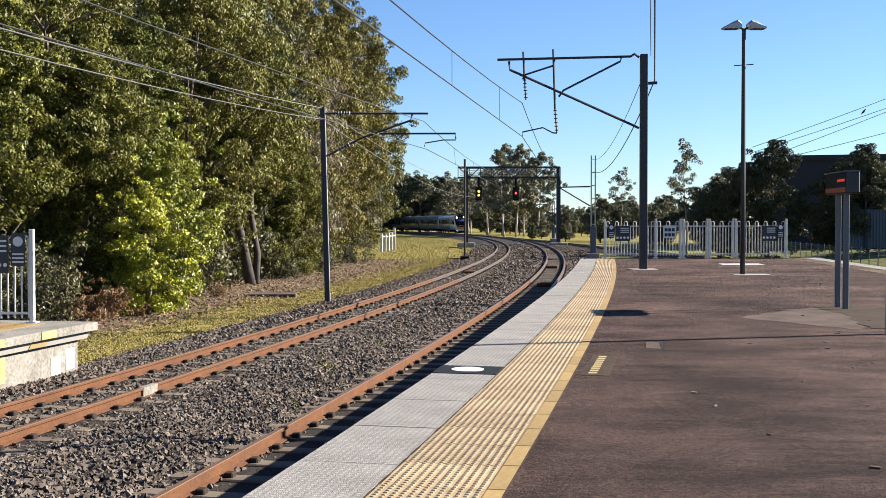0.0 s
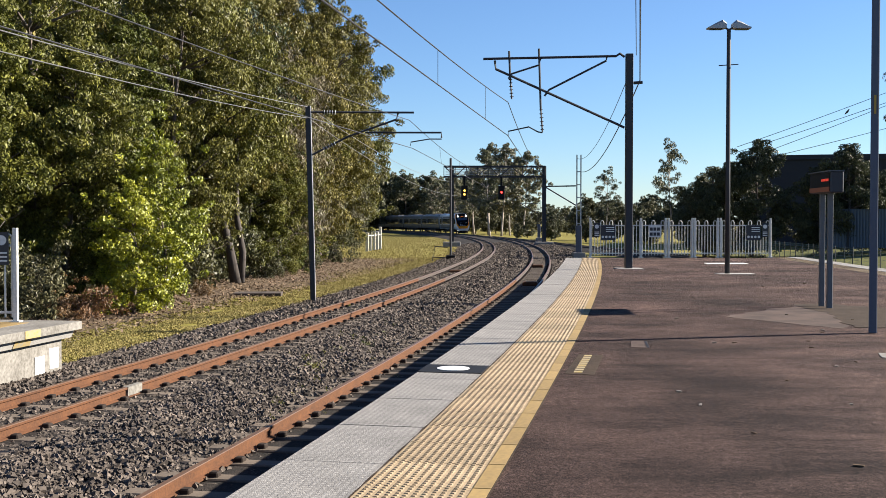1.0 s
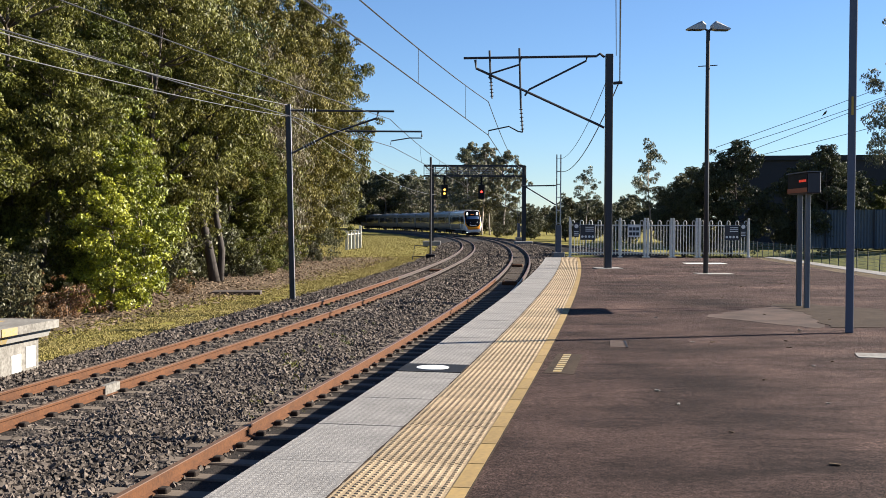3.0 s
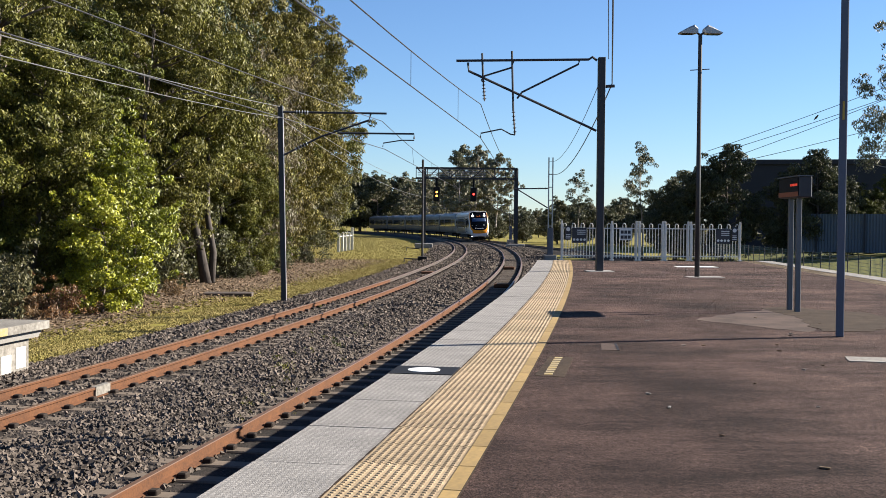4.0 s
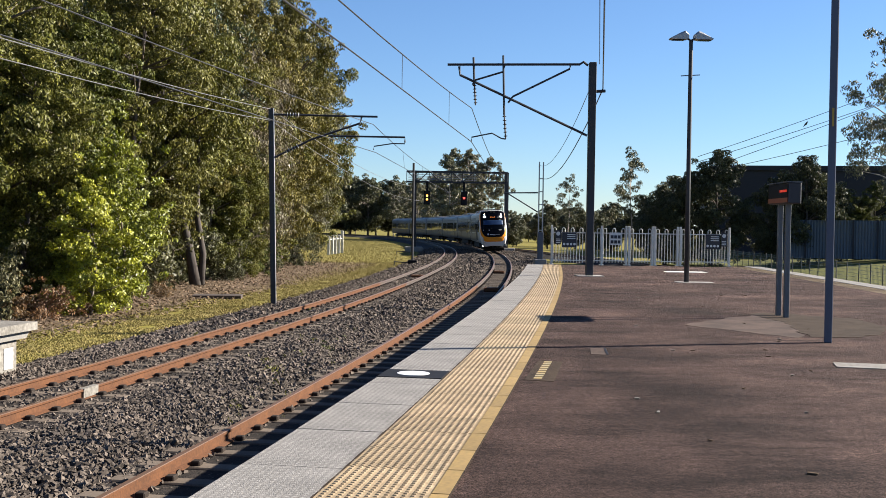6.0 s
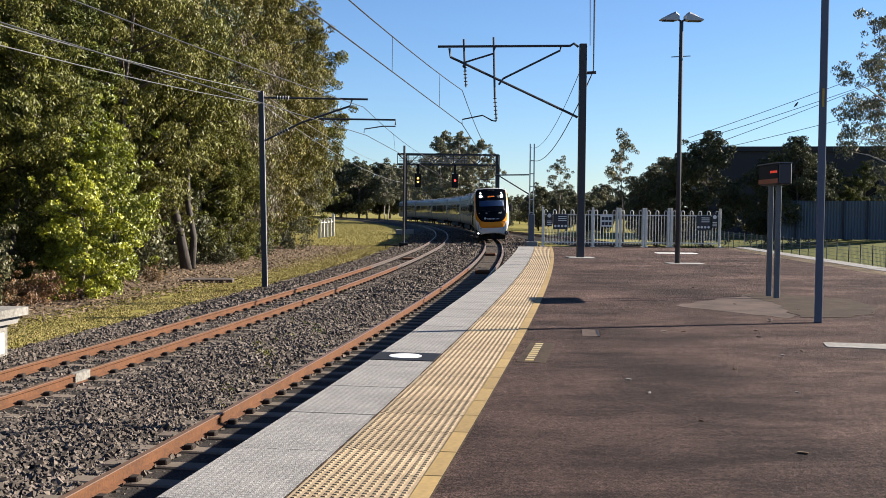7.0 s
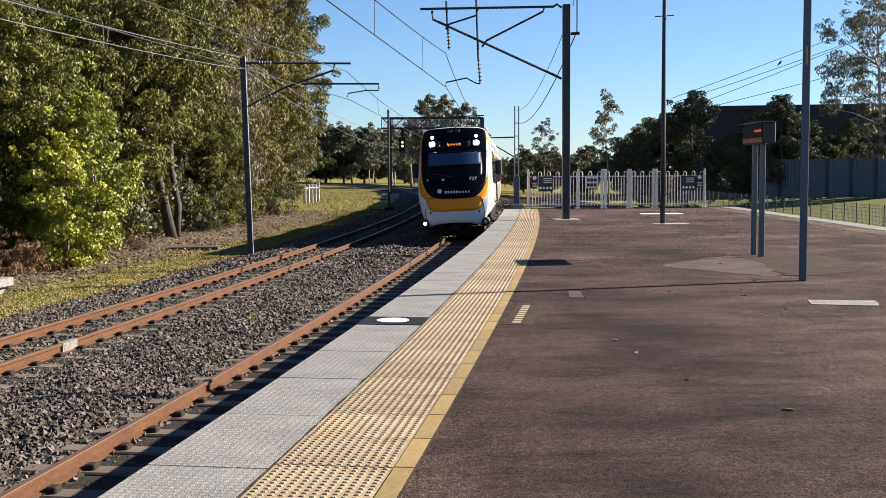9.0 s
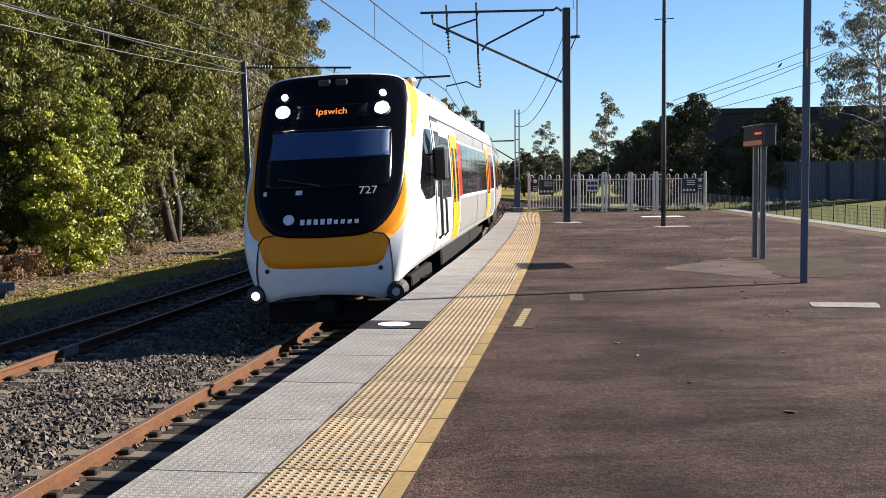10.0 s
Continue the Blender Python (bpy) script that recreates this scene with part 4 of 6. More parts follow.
FACE = [(0.0, 0.60), (0.60, 0.56), (0.84, 0.50), (1.00, 0.57), (1.15, 0.90), (1.27, 1.45), (1.31, 2.05), (1.29, 2.65), (1.24, 3.2), (1.19, 3.66), (1.00, 3.95), (0.0, 4.03)]


def resample(poly, n):
    pts = [Vector((x, z, 0)) for x, z in poly]
    # smooth the polyline, then walk it at even steps
    fine = []
    for i in range(len(pts) - 1):
        p0, p1, p2, p3 = pts[max(0, i - 1)], pts[i], pts[i + 1], pts[min(len(pts) - 1, i + 2)]
        for k in range(12):
            u = k / 12
            fine.append(0.5 * (2 * p1 + (p2 - p0) * u + (2 * p0 - 5 * p1 + 4 * p2 - p3) * u * u + (3 * p1 - p0 - 3 * p2 + p3) * u ** 3))
    fine.append(pts[-1])
    d = [0.0]
    for a, b in zip(fine, fine[1:]):
        d.append(d[-1] + (b - a).length)
    out = []
    j = 0
    for i in range(n):
        t = d[-1] * i / (n - 1)
        while j < len(d) - 2 and d[j + 1] < t:
            j += 1
        u = (t - d[j]) / max(1e-9, d[j + 1] - d[j])
        p = fine[j].lerp(fine[j + 1], u)
        out.append((p.x, p.y))
    return out


FINE = [p for p in resample(BODY, 160) if p[0] > 0.5]


def closed(half):
    return half + [(-x, z) for x, z in half[-2:0:-1]]


def face_depth(x, z):
    """How far the front falls back from its foremost point, at x and z: upright below the windscreen, raked above."""
    d = 0.30 * abs(x / 1.34) ** 3.0
    u = z - 1.40
    d += 0.33 * (u + math.sqrt(u * u + 0.06)) - 0.05
    d += 0.16 * max(0.0, 0.95 - z)
    return d


NOSE = 3.4


def nose_point(i, u):
    """A point of the nose's skin: i counts round the half section from below, u runs from the front (0) to the straight body (1)."""
    k = min(int(i), len(NOSE_FACE) - 2)
    w = i - k
    fx, fz = (NOSE_FACE[k][c] + (NOSE_FACE[k + 1][c] - NOSE_FACE[k][c]) * w for c in (0, 1))
    bx, bz = (NOSE_BODY[k][c] + (NOSE_BODY[k + 1][c] - NOSE_BODY[k][c]) * w for c in (0, 1))
    e = math.sin(u * math.pi / 2) ** 0.9
    y = face_depth(fx, fz)
    return fx + (bx - fx) * e, y + (NOSE - y) * u ** 1.1, fz + (bz - fz) * e


def nose_side(y, z):
    """The half width of the car at y and z, nose included."""
    if y >= NOSE:
        return side_x(z, 1)
    best = min((abs(nose_point(i, u)[1] - y) + abs(nose_point(i, u)[2] - z), nose_point(i, u)[0]) for i in range(8, 34) for u in [k / 24 for k in range(25)])
    return best[1]


def nose_patch(outline, side, lift):
    """A panel on the cab's flank inside an outline of (y, z) pairs, following the nose's curve."""
    bm = bmesh.new()
    cy, cz = sum(p[0] for p in outline) / len(outline), sum(p[1] for p in outline) / len(outline)
    rings = []
    for r in range(1, 4):
        ring = []
        for y, z in outline:
            py, pz = cy + (y - cy) * r / 3, cz + (z - cz) * r / 3
            ring.append(bm.verts.new((side * (nose_side(py, pz) + lift), py, pz)))
        rings.append(ring)
    n = len(outline)
    bm.faces.new(rings[0])
    rings.append([bm.verts.new((v.co.x - side * (lift + 0.05), v.co.y, v.co.z)) for v in rings[-1]])
    for u, w in zip(rings, rings[1:]):
        for k in range(n):
            bm.faces.new((u[k], u[(k + 1) % n], w[(k + 1) % n], w[k]))
    bmesh.ops.recalc_face_normals(bm, faces=bm.faces[:])
    return bm


def pillar_stripe(side):
    """The yellow stripe beside the mask, wide at the roof and tapering downward."""
    bm = bmesh.new()
    rows = []
    for k in range(15):
        i = 24.0 + (31.5 - 24.0) * k / 14
        top = min(1.0, 0.12 + k / 12)
        rows.append([bm.verts.new((side * (p[0] + 0.006), p[1], p[2] + (0.006 if p[2] > 3.8 else 0))) for p in (nose_point(i, 0.01 + 0.55 * top * j / 4) for j in range(5))])
    for u, w in zip(rows, rows[1:]):
        for j in range(4):
            bm.faces.new((u[j], u[j + 1], w[j + 1], w[j]))
    bmesh.ops.recalc_face_normals(bm, faces=bm.faces[:])
    return bm


def nose_panel(bm, outline, lift, rings=10):
    """Fills an outline on the front with a skin that follows its curve."""
    n = len(outline)
    cx, cz = sum(p[0] for p in outline) / n, sum(p[1] for p in outline) / n
    c = bm.verts.new((cx, face_depth(cx, cz) - lift, cz))
    prev = None
    for r in range(1, rings + 1):
        u = r / rings
        ring = []
        for x, z in outline:
            px, pz = cx + (x - cx) * u, cz + (z - cz) * u
            ring.append(bm.verts.new((px, face_depth(px, pz) - lift, pz)))
        for k in range(n):
            if prev is None:
                bm.faces.new((c, ring[(k + 1) % n], ring[k]))
            else:
                bm.faces.new((prev[k], prev[(k + 1) % n], ring[(k + 1) % n], ring[k]))
        prev = ring
    back = [bm.verts.new((v.co.x, v.co.y + lift + 0.02, v.co.z)) for v in prev]
    for k in range(n):
        bm.faces.new((prev[k], prev[(k + 1) % n], back[(k + 1) % n], back[k]))


NOSE_FACE, NOSE_BODY = resample(FACE, 40), resample(BODY, 40)


def side_x(z, side):
    for (xa, za), (xb, zb) in zip(FINE, FINE[1:]):
        if za <= z <= zb and zb > za:
            return side * (xa + (xb - xa) * (z - za) / (zb - za))
    return side * 1.3


def side_panel(y0, y1, z0, z1, side, lift=0.006, inset=0.0):
    """A panel on the car's flank that follows its curve."""
    bm = bmesh.new()
    n = 8
    cols = []
    for y in (y0, y1):
        cols.append([bm.verts.new((side_x(z0 + (z1 - z0) * k / n, side) + side * lift, y, z0 + (z1 - z0) * k / n)) for k in range(n + 1)])
    for k in range(n):
        bm.faces.new((cols[0][k], cols[1][k], cols[1][k + 1], cols[0][k + 1]))
    r = bmesh.ops.extrude_face_region(bm, geom=bm.faces[:])
    for v in r["geom"]:
        if isinstance(v, bmesh.types.BMVert):
            v.co.x -= side * (lift + 0.02)
    bmesh.ops.recalc_face_normals(bm, faces=bm.faces[:])
    return bm


def flank(car, y0, y1, side, cab):
    """Doors, windows and stripes along one side, with the sunless side's shade painted in."""
    L = y1 - y0
    # the unlit side gets shade-dark grey in place of yellow, red and silver
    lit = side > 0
    doors = [6.7, 18.7] if cab else [y0 + L * 0.16, y0 + L * 0.64]
    spans = []
    last = 6.5 if cab else y0 + 0.3
    for d in doors:
        spans.append((last, d - 0.12))
        for k in range(2):
            leaf = part("door_leaf", side_panel(d + k * 0.80, d + 0.78 + k * 0.80, 0.98, 3.16, side, 0.012), M["train_yellow"] if lit else M["train_shade_grey"], car, "yellow sliding door leaf" if lit else "sliding door leaf coloured dark for the shaded side")
            part("door_window", side_panel(d + 0.17 + k * 0.80, d + 0.62 + k * 0.80, 1.75, 2.9, side, 0.018), M["side_glass"], leaf)
            part("door_seal", side_panel(d - 0.03 + k * 1.63, d - 0.005 + k * 1.63, 0.95, 3.2, side, 0.010), M["rubber"], car)
        if lit:
            part("red_panel", side_panel(d + 1.68, d + 2.45, 1.86, 3.05, side, 0.010), M["train_red"], car, "red flank panel")
        last = d + (2.5 if lit else 1.75)
    spans.append((last, y1 - 0.3))
    for a, b in spans:
        if b - a < 0.8:
            continue
        part("lower_panel", side_panel(a - 0.6, b, 1.0, 1.80, side, 0.006), M["train_grey"] if lit else M["train_shade_grey"], car, "silver grey lower flank panel")
        part("cant_panel", side_panel(a - 0.6, b, 3.1, 3.34, side, 0.006), M["train_grey"] if lit else M["train_shade_grey"], car, "silver grey panel over the windows")
        n = max(1, int((b - a) / 1.5))
        for k in range(n):
            u0, u1 = a + (b - a) * k / n + 0.03, a + (b - a) * (k + 1) / n - 0.03
            part("side_window", side_panel(u0, u1, 1.88, 3.04, side, 0.010), M["side_glass"], car, "dark tinted window")
            part("glazing_bar", side_panel(u0 + 0.02, u1 - 0.02, 2.66, 2.70, side, 0.014), M["rubber"], car)
    part("gutter", side_panel(y0, y1, 3.36, 3.39, side, 0.014), M["rubber"], car, "dark roof gutter")


def bogie(car, y):
    bm = boxes((-1.0, -0.86, y - 1.5, y + 1.5, 0.30, 0.62), (0.86, 1.0, y - 1.5, y + 1.5, 0.30, 0.62), (-0.9, 0.9, y - 0.2, y + 0.2, 0.35, 0.7), bevel=0.03)
    frame_ob = part("bogie_frame", bm, M["underframe"], car, "dark bogie frame")
    for dy in (-1.05, 1.05):
        for sx in (-0.57, 0.57):
            bm = bmesh.new()
            tube(bm, [(sx - 0.06, y + dy, 0.42), (sx - 0.03, y + dy, 0.42), (sx + 0.06, y + dy, 0.42)], 0.42, 20)
            part("wheel", bm, M["underframe"], frame_ob, "dark steel wheel")


def train_car(lead):
    L = 23.6
    car = empty("train_car")
    n = 40
    body_ring = closed(resample(BODY, n))
    face_ring = closed(resample(FACE, n))
    k = len(body_ring)
    bm = bmesh.new()
    rings = []
    if lead:
        half = len(NOSE_FACE)
        for j in range(17):
            pts = [nose_point(i, j / 16) for i in range(half)]
            rings.append([bm.verts.new(p) for p in pts + [(-x, y, z) for x, y, z in pts[-2:0:-1]]])
    else:
        rings.append([bm.verts.new((x * 0.97, 0.0, z)) for x, z in body_ring])
        rings.append([bm.verts.new((x, 0.06, z)) for x, z in body_ring])
    for y in (8.0, 16.0, L - 0.06):
        rings.append([bm.verts.new((x, y, z)) for x, z in body_ring])
    rings.append([bm.verts.new((x * 0.97, L, z)) for x, z in body_ring])
    for u, w in zip(rings, rings[1:]):
        for i in range(k):
            bm.faces.new((u[i], w[i], w[(i + 1) % k], u[(i + 1) % k]))
    bm.faces.new(rings[-1])
    if not lead:
        bm.faces.new(rings[0][::-1])
    bmesh.ops.recalc_face_normals(bm, faces=bm.faces[:])
    # trailing bodies carry the shade of their seen side in the base colour
    part("body", bm, M["train_white"] if lead else M["train_shade_grey"], car, "white car body" if lead else "silver car body darkened for its shaded side", smooth=True)
    if lead:
        bm = bmesh.new()
        nose_panel(bm, face_ring, 0.0, 16)
        part("front_skin", bm, M["train_white"], car, "glossy white front", smooth=True)
        yel = [(0, 1.0), (0.70, 1.01), (0.88, 1.07), (0.975, 1.28), (1.0, 1.42), (1.12, 1.50), (1.23, 1.72), (1.27, 2.0), (1.255, 2.2), (1.225, 2.4), (1.245, 2.7), (1.235, 3.2), (1.185, 3.66), (0.97, 3.90), (0, 3.90)]
        bm = bmesh.new()
        nose_panel(bm, closed(resample(yel, 48)), 0.010, 14)
        part("yellow_band", bm, M["train_yellow"], car, "orange-yellow band round the windscreen mask", smooth=True)
        blk = [(0, 1.44), (0.60, 1.47), (0.86, 1.58), (1.05, 1.82), (1.16, 2.15), (1.195, 2.7), (1.20, 3.2), (1.165, 3.66), (0.985, 3.93), (0, 4.005)]
        bm = bmesh.new()
        nose_panel(bm, closed(resample(blk, 48)), 0.022, 14)
        mask = part("front_mask", bm, M["train_black"], car, "glossy black front mask", smooth=True)
        rect = [(0, 2.18), (0.80, 2.19), (0.96, 2.22), (0.98, 2.4), (0.97, 2.9), (0.95, 3.08), (0.85, 3.11), (0, 3.11)]
        bm = bmesh.new()
        nose_panel(bm, closed(resample(rect, 40)), 0.030, 10)
        screen = part("windscreen", bm, M["train_glass"], mask, "dark windscreen", smooth=True)
        blind = [(0, 2.64), (0.92, 2.64), (0.94, 2.68), (0.93, 3.02), (0.91, 3.06), (0, 3.06)]
        bm = bmesh.new()
        nose_panel(bm, closed(resample(blind, 40)), 0.034, 8)
        part("sun_blind", bm, M["train_blind"], screen, "pale blue sun blind", smooth=True)
        dest = [(0, 3.27), (0.53, 3.27), (0.55, 3.30), (0.55, 3.47), (0.53, 3.50), (0, 3.50)]
        bm = bmesh.new()
        nose_panel(bm, closed(resample(dest, 30)), 0.030, 4)
        dp = part("destination_display", bm, M["train_glass"], mask, "dark destination display with orange letters", smooth=True)
        up = Matrix.Rotation(radians(90), 4, 'X')
        tilt = pose(0, face_depth(0, 3.385) - 0.040, 3.385) @ Matrix.Rotation(radians(-33), 4, 'X') @ up
        text_mesh("Ipswich", 0.17, tilt, M["led_orange"], dp)
        # running number and operator mark as plain bars
        text_mesh("727", 0.19, pose(0.66, face_depth(0.66, 2.12) - 0.045, 2.12, -31, 0, 8) @ up, M["sign_white"], mask, "fleet_number")
        bm = bmesh.new()
        for i in range(9):
            x = -0.34 + i * 0.103
            d = face_depth(x + 0.04, 1.64) - 0.040
            box(bm, 0, 0.066 if i < 5 else 0.056, -0.003, 0.003, 0, 0.092 if i < 5 else 0.07, m=pose(x, d, 1.64) @ Matrix.Rotation(radians(-30), 4, 'X'))
        d = face_depth(0.52, 1.70)
        tube(bm, [(-0.52, d - 0.045, 1.725), (-0.52, d - 0.030, 1.717)], 0.085, 20)
        part("operator_mark", bm, M["sign_white"], mask, "white operator mark")
        bm = bmesh.new()
        for x, w in ((-0.98, 0.05), (-0.45, 0.10)):
            d = face_depth(x, 2.09) - 0.010
            box(bm, 0, w, -0.003, 0.003, 0, 0.075, m=pose(x, d - 0.035, 2.09, -31, 0, 0))
        part("small_marks", bm, M["sign_white"], mask)
        for sx in (-1, 1):
            x = sx * 0.80
            d = face_depth(x, 3.385)
            bm = bmesh.new()
            tube(bm, [(x, d - 0.060, 3.42), (x, d + 0.03, 3.365)], 0.102, 24)
            h = part("headlight", bm, M["headlight"], mask, "large round lit headlight")
            bm = bmesh.new()
            tube(bm, [(x, d - 0.050, 3.414), (x, d + 0.04, 3.358)], 0.128, 24)
            part("headlight_ring", bm, M["train_grey"], h)
            d = face_depth(x, 3.64)
            bm = bmesh.new()
            tube(bm, [(x, d - 0.05, 3.67), (x, d + 0.04, 3.615)], 0.052, 16)
            part("marker_light", bm, M["headlight_small"], mask, "small round lit lamp")
            # fog lamp pod at the foot of the nose
            x3 = sx * 1.07
            bm = bmesh.new()
            tube(bm, [(x3, 0.08, 0.60), (x3, 0.13, 0.60), (x3, 0.42, 0.62)], [0.12, 0.155, 0.15], 16)
            pod = part("lamp_pod", bm, M["rubber"], car, "black lamp pod")
            bm = bmesh.new()
            tube(bm, [(x3, 0.065, 0.60), (x3, 0.085, 0.60)], 0.06, 14)
            part("fog_lamp", bm, M["headlight_small"] if sx < 0 else M["galv"], pod)
            # seam of the coupler cover
            pts = [(sx * 0.74, 1.50), (sx * 0.92, 1.47), (sx * 0.995, 1.38), (sx * 1.02, 1.2), (sx * 1.04, 0.95), (sx * 1.03, 0.72)]
            bm = bmesh.new()
            tube(bm, [(px, face_depth(px, pz) - 0.012, pz) for px, pz in pts], 0.012, 6)
            part("seam", bm, M["rubber"], car)
            # cab side: yellow stripe, window, mirror, door
            part("pillar_stripe", pillar_stripe(sx), M["train_yellow"], car, "orange-yellow stripe beside the front mask", smooth=True)
            part("cab_window", nose_patch([(2.45, 3.10), (2.1, 2.85), (1.75, 2.50), (1.45, 2.22), (1.5, 2.10), (2.0, 1.92), (2.7, 1.92), (3.3, 1.97), (3.3, 2.6), (3.25, 3.12)], sx, 0.010), M["train_glass"], car, "dark pointed cab side window")
            door = part("cab_door", side_panel(3.45, 4.55, 1.0, 3.30, sx, 0.010), M["train_white"], car, "white cab door")
            part("door_window", side_panel(3.72, 4.45, 1.92, 3.12, sx, 0.018), M["side_glass"], door)
            for yy in (3.44, 4.56):
                part("door_seal", side_panel(yy, yy + 0.03, 0.98, 3.32, sx, 0.014), M["rubber"], door)
            part("door_seal", side_panel(3.44, 4.59, 3.31, 3.345, sx, 0.014), M["rubber"], door)
            part("saloon_window", side_panel(4.66, 6.35, 1.88, 3.06, sx, 0.012), M["side_glass"], car, "dark tinted window behind the cab")
            part("grab_rail", tubes(([(sx * 1.37, 3.62, 2.72), (sx * 1.44, 3.64, 2.66), (sx * 1.44, 3.64, 1.24), (sx * 1.37, 3.66, 1.18)], 0.03)), M["rubber"], door)
            part("grab_rail", tubes(([(sx * 1.37, 4.62, 1.9), (sx * 1.43, 4.62, 1.86), (sx * 1.43, 4.62, 1.24), (sx * 1.37, 4.62, 1.18)], 0.025)), M["rubber"], door)
            mir = part("mirror", boxes((min(sx * 1.44, sx * 1.68), max(sx * 1.44, sx * 1.68), 2.50, 2.70, 2.22, 2.78), bevel=0.04), M["rubber"], car, "black wing mirror")
            part("mirror_arm", tubes(([(sx * 1.30, 2.66, 2.66), (sx * 1.5, 2.62, 2.68)], 0.022), ([(sx * 1.30, 2.66, 2.32), (sx * 1.5, 2.62, 2.34)], 0.022)), M["rubber"], mir)
            part("step", boxes((min(sx * 1.0, sx * 1.30), max(sx * 1.0, sx * 1.30), 3.5, 4.4, 0.42, 0.48), bevel=0.01), M["underframe"], car, "dark cab step")
            part("roof_horn", tubes(([(sx * 1.12, 2.35, 3.90), (sx * 1.12, 2.65, 3.92)], [0.05, 0.09])), M["galv"], car, "grey roof camera housing")
            px, pz = 0.86, 0.97
            dd = face_depth(px, pz)
            part("jack_eye", tubes(([(sx * px, dd - 0.018, pz), (sx * px, dd + 0.01, pz)], 0.035), seg=12), M["rubber"], car)
        part("coupler", boxes((-0.16, 0.16, 0.05, 0.9, 0.30, 0.52), bevel=0.03), M["underframe"], car, "dark coupler")
        part("pilot", boxes((-1.0, 1.0, 0.5, 0.7, 0.12, 0.44), bevel=0.02), M["underframe"], car, "dark rail guard")
        part("wiper", tubes(([(-0.1, face_depth(0, 2.2) - 0.06, 2.22), (-0.75, face_depth(0.7, 2.3) - 0.06, 2.34)], 0.012), seg=6), M["rubber"], mask)
        for px in (-0.16, 0.12):
            part("roof_vent", boxes((px - 0.1, px + 0.1, face_depth(0, 3.86) - 0.05, face_depth(0, 3.86) + 0.1, 3.78, 3.92), bevel=0.02), M["rubber"], mask)
        # folded current collector on the roof
        col = part("collector_base", boxes((-0.6, 0.6, 12.2, 14.0, 4.10, 4.18), bevel=0.02), M["underframe"], car, "dark current collector base")
        part("collector_arm", tubes(([(0, 13.9, 4.2), (0.0, 12.4, 4.62), (0.0, 13.7, 5.02)], 0.035), ([(-0.8, 13.7, 5.05), (0.8, 13.7, 5.05)], 0.03)), M["steel_dark"], col)
    for side in (-1, 1):
        flank(car, 3.5 if lead else 0.4, L - 0.4, side, lead)
    part("roof_skin", boxes((-0.72, 0.72, 5.0, L - 1.0, 3.90, 4.05), bevel=0.04), M["train_grey"], car, "grey roof deck")
    for yy in (8.5, 16.5):
        part("roof_unit", boxes((-0.85, 0.85, yy, yy + 3.6, 3.90, 4.18), bevel=0.06), M["train_grey"], car, "grey roof unit")
    part("underframe_box", boxes((-1.12, 1.12, 6.4, L - 6.4, 0.34, 0.87), bevel=0.04), M["underframe"], car, "dark underfloor equipment")
    part("gangway", boxes((-0.6, 0.6, L, L + 0.7, 0.9, 3.3), bevel=0.05), M["rubber"], car, "black rubber gangway")
    bogie(car, 4.0)
    bogie(car, L - 4.0)
    return car


lead_car = train_car(True)
tagged(lead_car, "white and orange train leading car with black front, headlights lit", "train car", "cars of the train")
trailing = train_car(False)
tagged(trailing, "silver and white electric train car with dark windows and yellow doors", "train car", "cars of the train")
cars = [lead_car, trailing] + [copy_thing(trailing, Matrix()) for _ in range(4)]
CAR_PITCH = 24.3


def front_s(t):
    """Where the front stands on the line at t seconds."""
    u = 10.0 - t
    return 16.31 + 22.0 * u - 0.03 * u * u


def car_pose(s):
    a, b = arc(s + 4.0, 0, RAIL), arc(s + 19.6, 0, RAIL)
    d = (b - a).normalized()
    o = a - d * 4.0
    return pose(o.x, o.y, o.z + 0.074, 0, 0, math.degrees(math.atan2(-d.x, d.y))) @ pose(-0.052, 0, 0, 0, -2.08, 0)


def motions():
    for i, car in enumerate(cars):
        walk(car, [(t * 0.25, car_pose(front_s(t * 0.25) + i * CAR_PITCH)) for t in range(41)])

# ---- trees ----


def leaf_cloud(centres, radii, count, size, aspect, droop, rng, squash=0.8):
    """Rhombic leaves scattered in clumps: returns vertices and faces as arrays."""
    w = radii ** 2
    idx = rng.choice(len(centres), size=count, p=w / w.sum())
    d = rng.normal(size=(count, 3))
    d /= np.linalg.norm(d, axis=1)[:, None]
    d[:, 2] = np.abs(d[:, 2]) * np.where(rng.uniform(size=count) < 0.72, 1, -1)
    r = radii[idx] * rng.uniform(0.35, 1.0, count) ** 0.4
    p = centres[idx] + d * r[:, None] * np.array([1, 1, squash])
    # the blades lie roughly in the clump's skin, hanging by the droop
    face = d + rng.normal(size=(count, 3)) * 0.55
    ax = np.cross(face, rng.normal(size=(count, 3)))
    ax /= np.linalg.norm(ax, axis=1)[:, None]
    ax[:, 2] = -np.abs(ax[:, 2]) - droop * 0.6
    ax /= np.linalg.norm(ax, axis=1)[:, None]
    sd = np.cross(ax, face)
    sd /= np.linalg.norm(sd, axis=1)[:, None]
    ln = size * rng.uniform(0.5, 1.5, count)[:, None]
    wd = ln * aspect
    v = np.stack([p - ax * ln * 0.5, p + sd * wd * 0.5, p + ax * ln * 0.5, p - sd * wd * 0.5], 1).reshape(-1, 3)
    return v


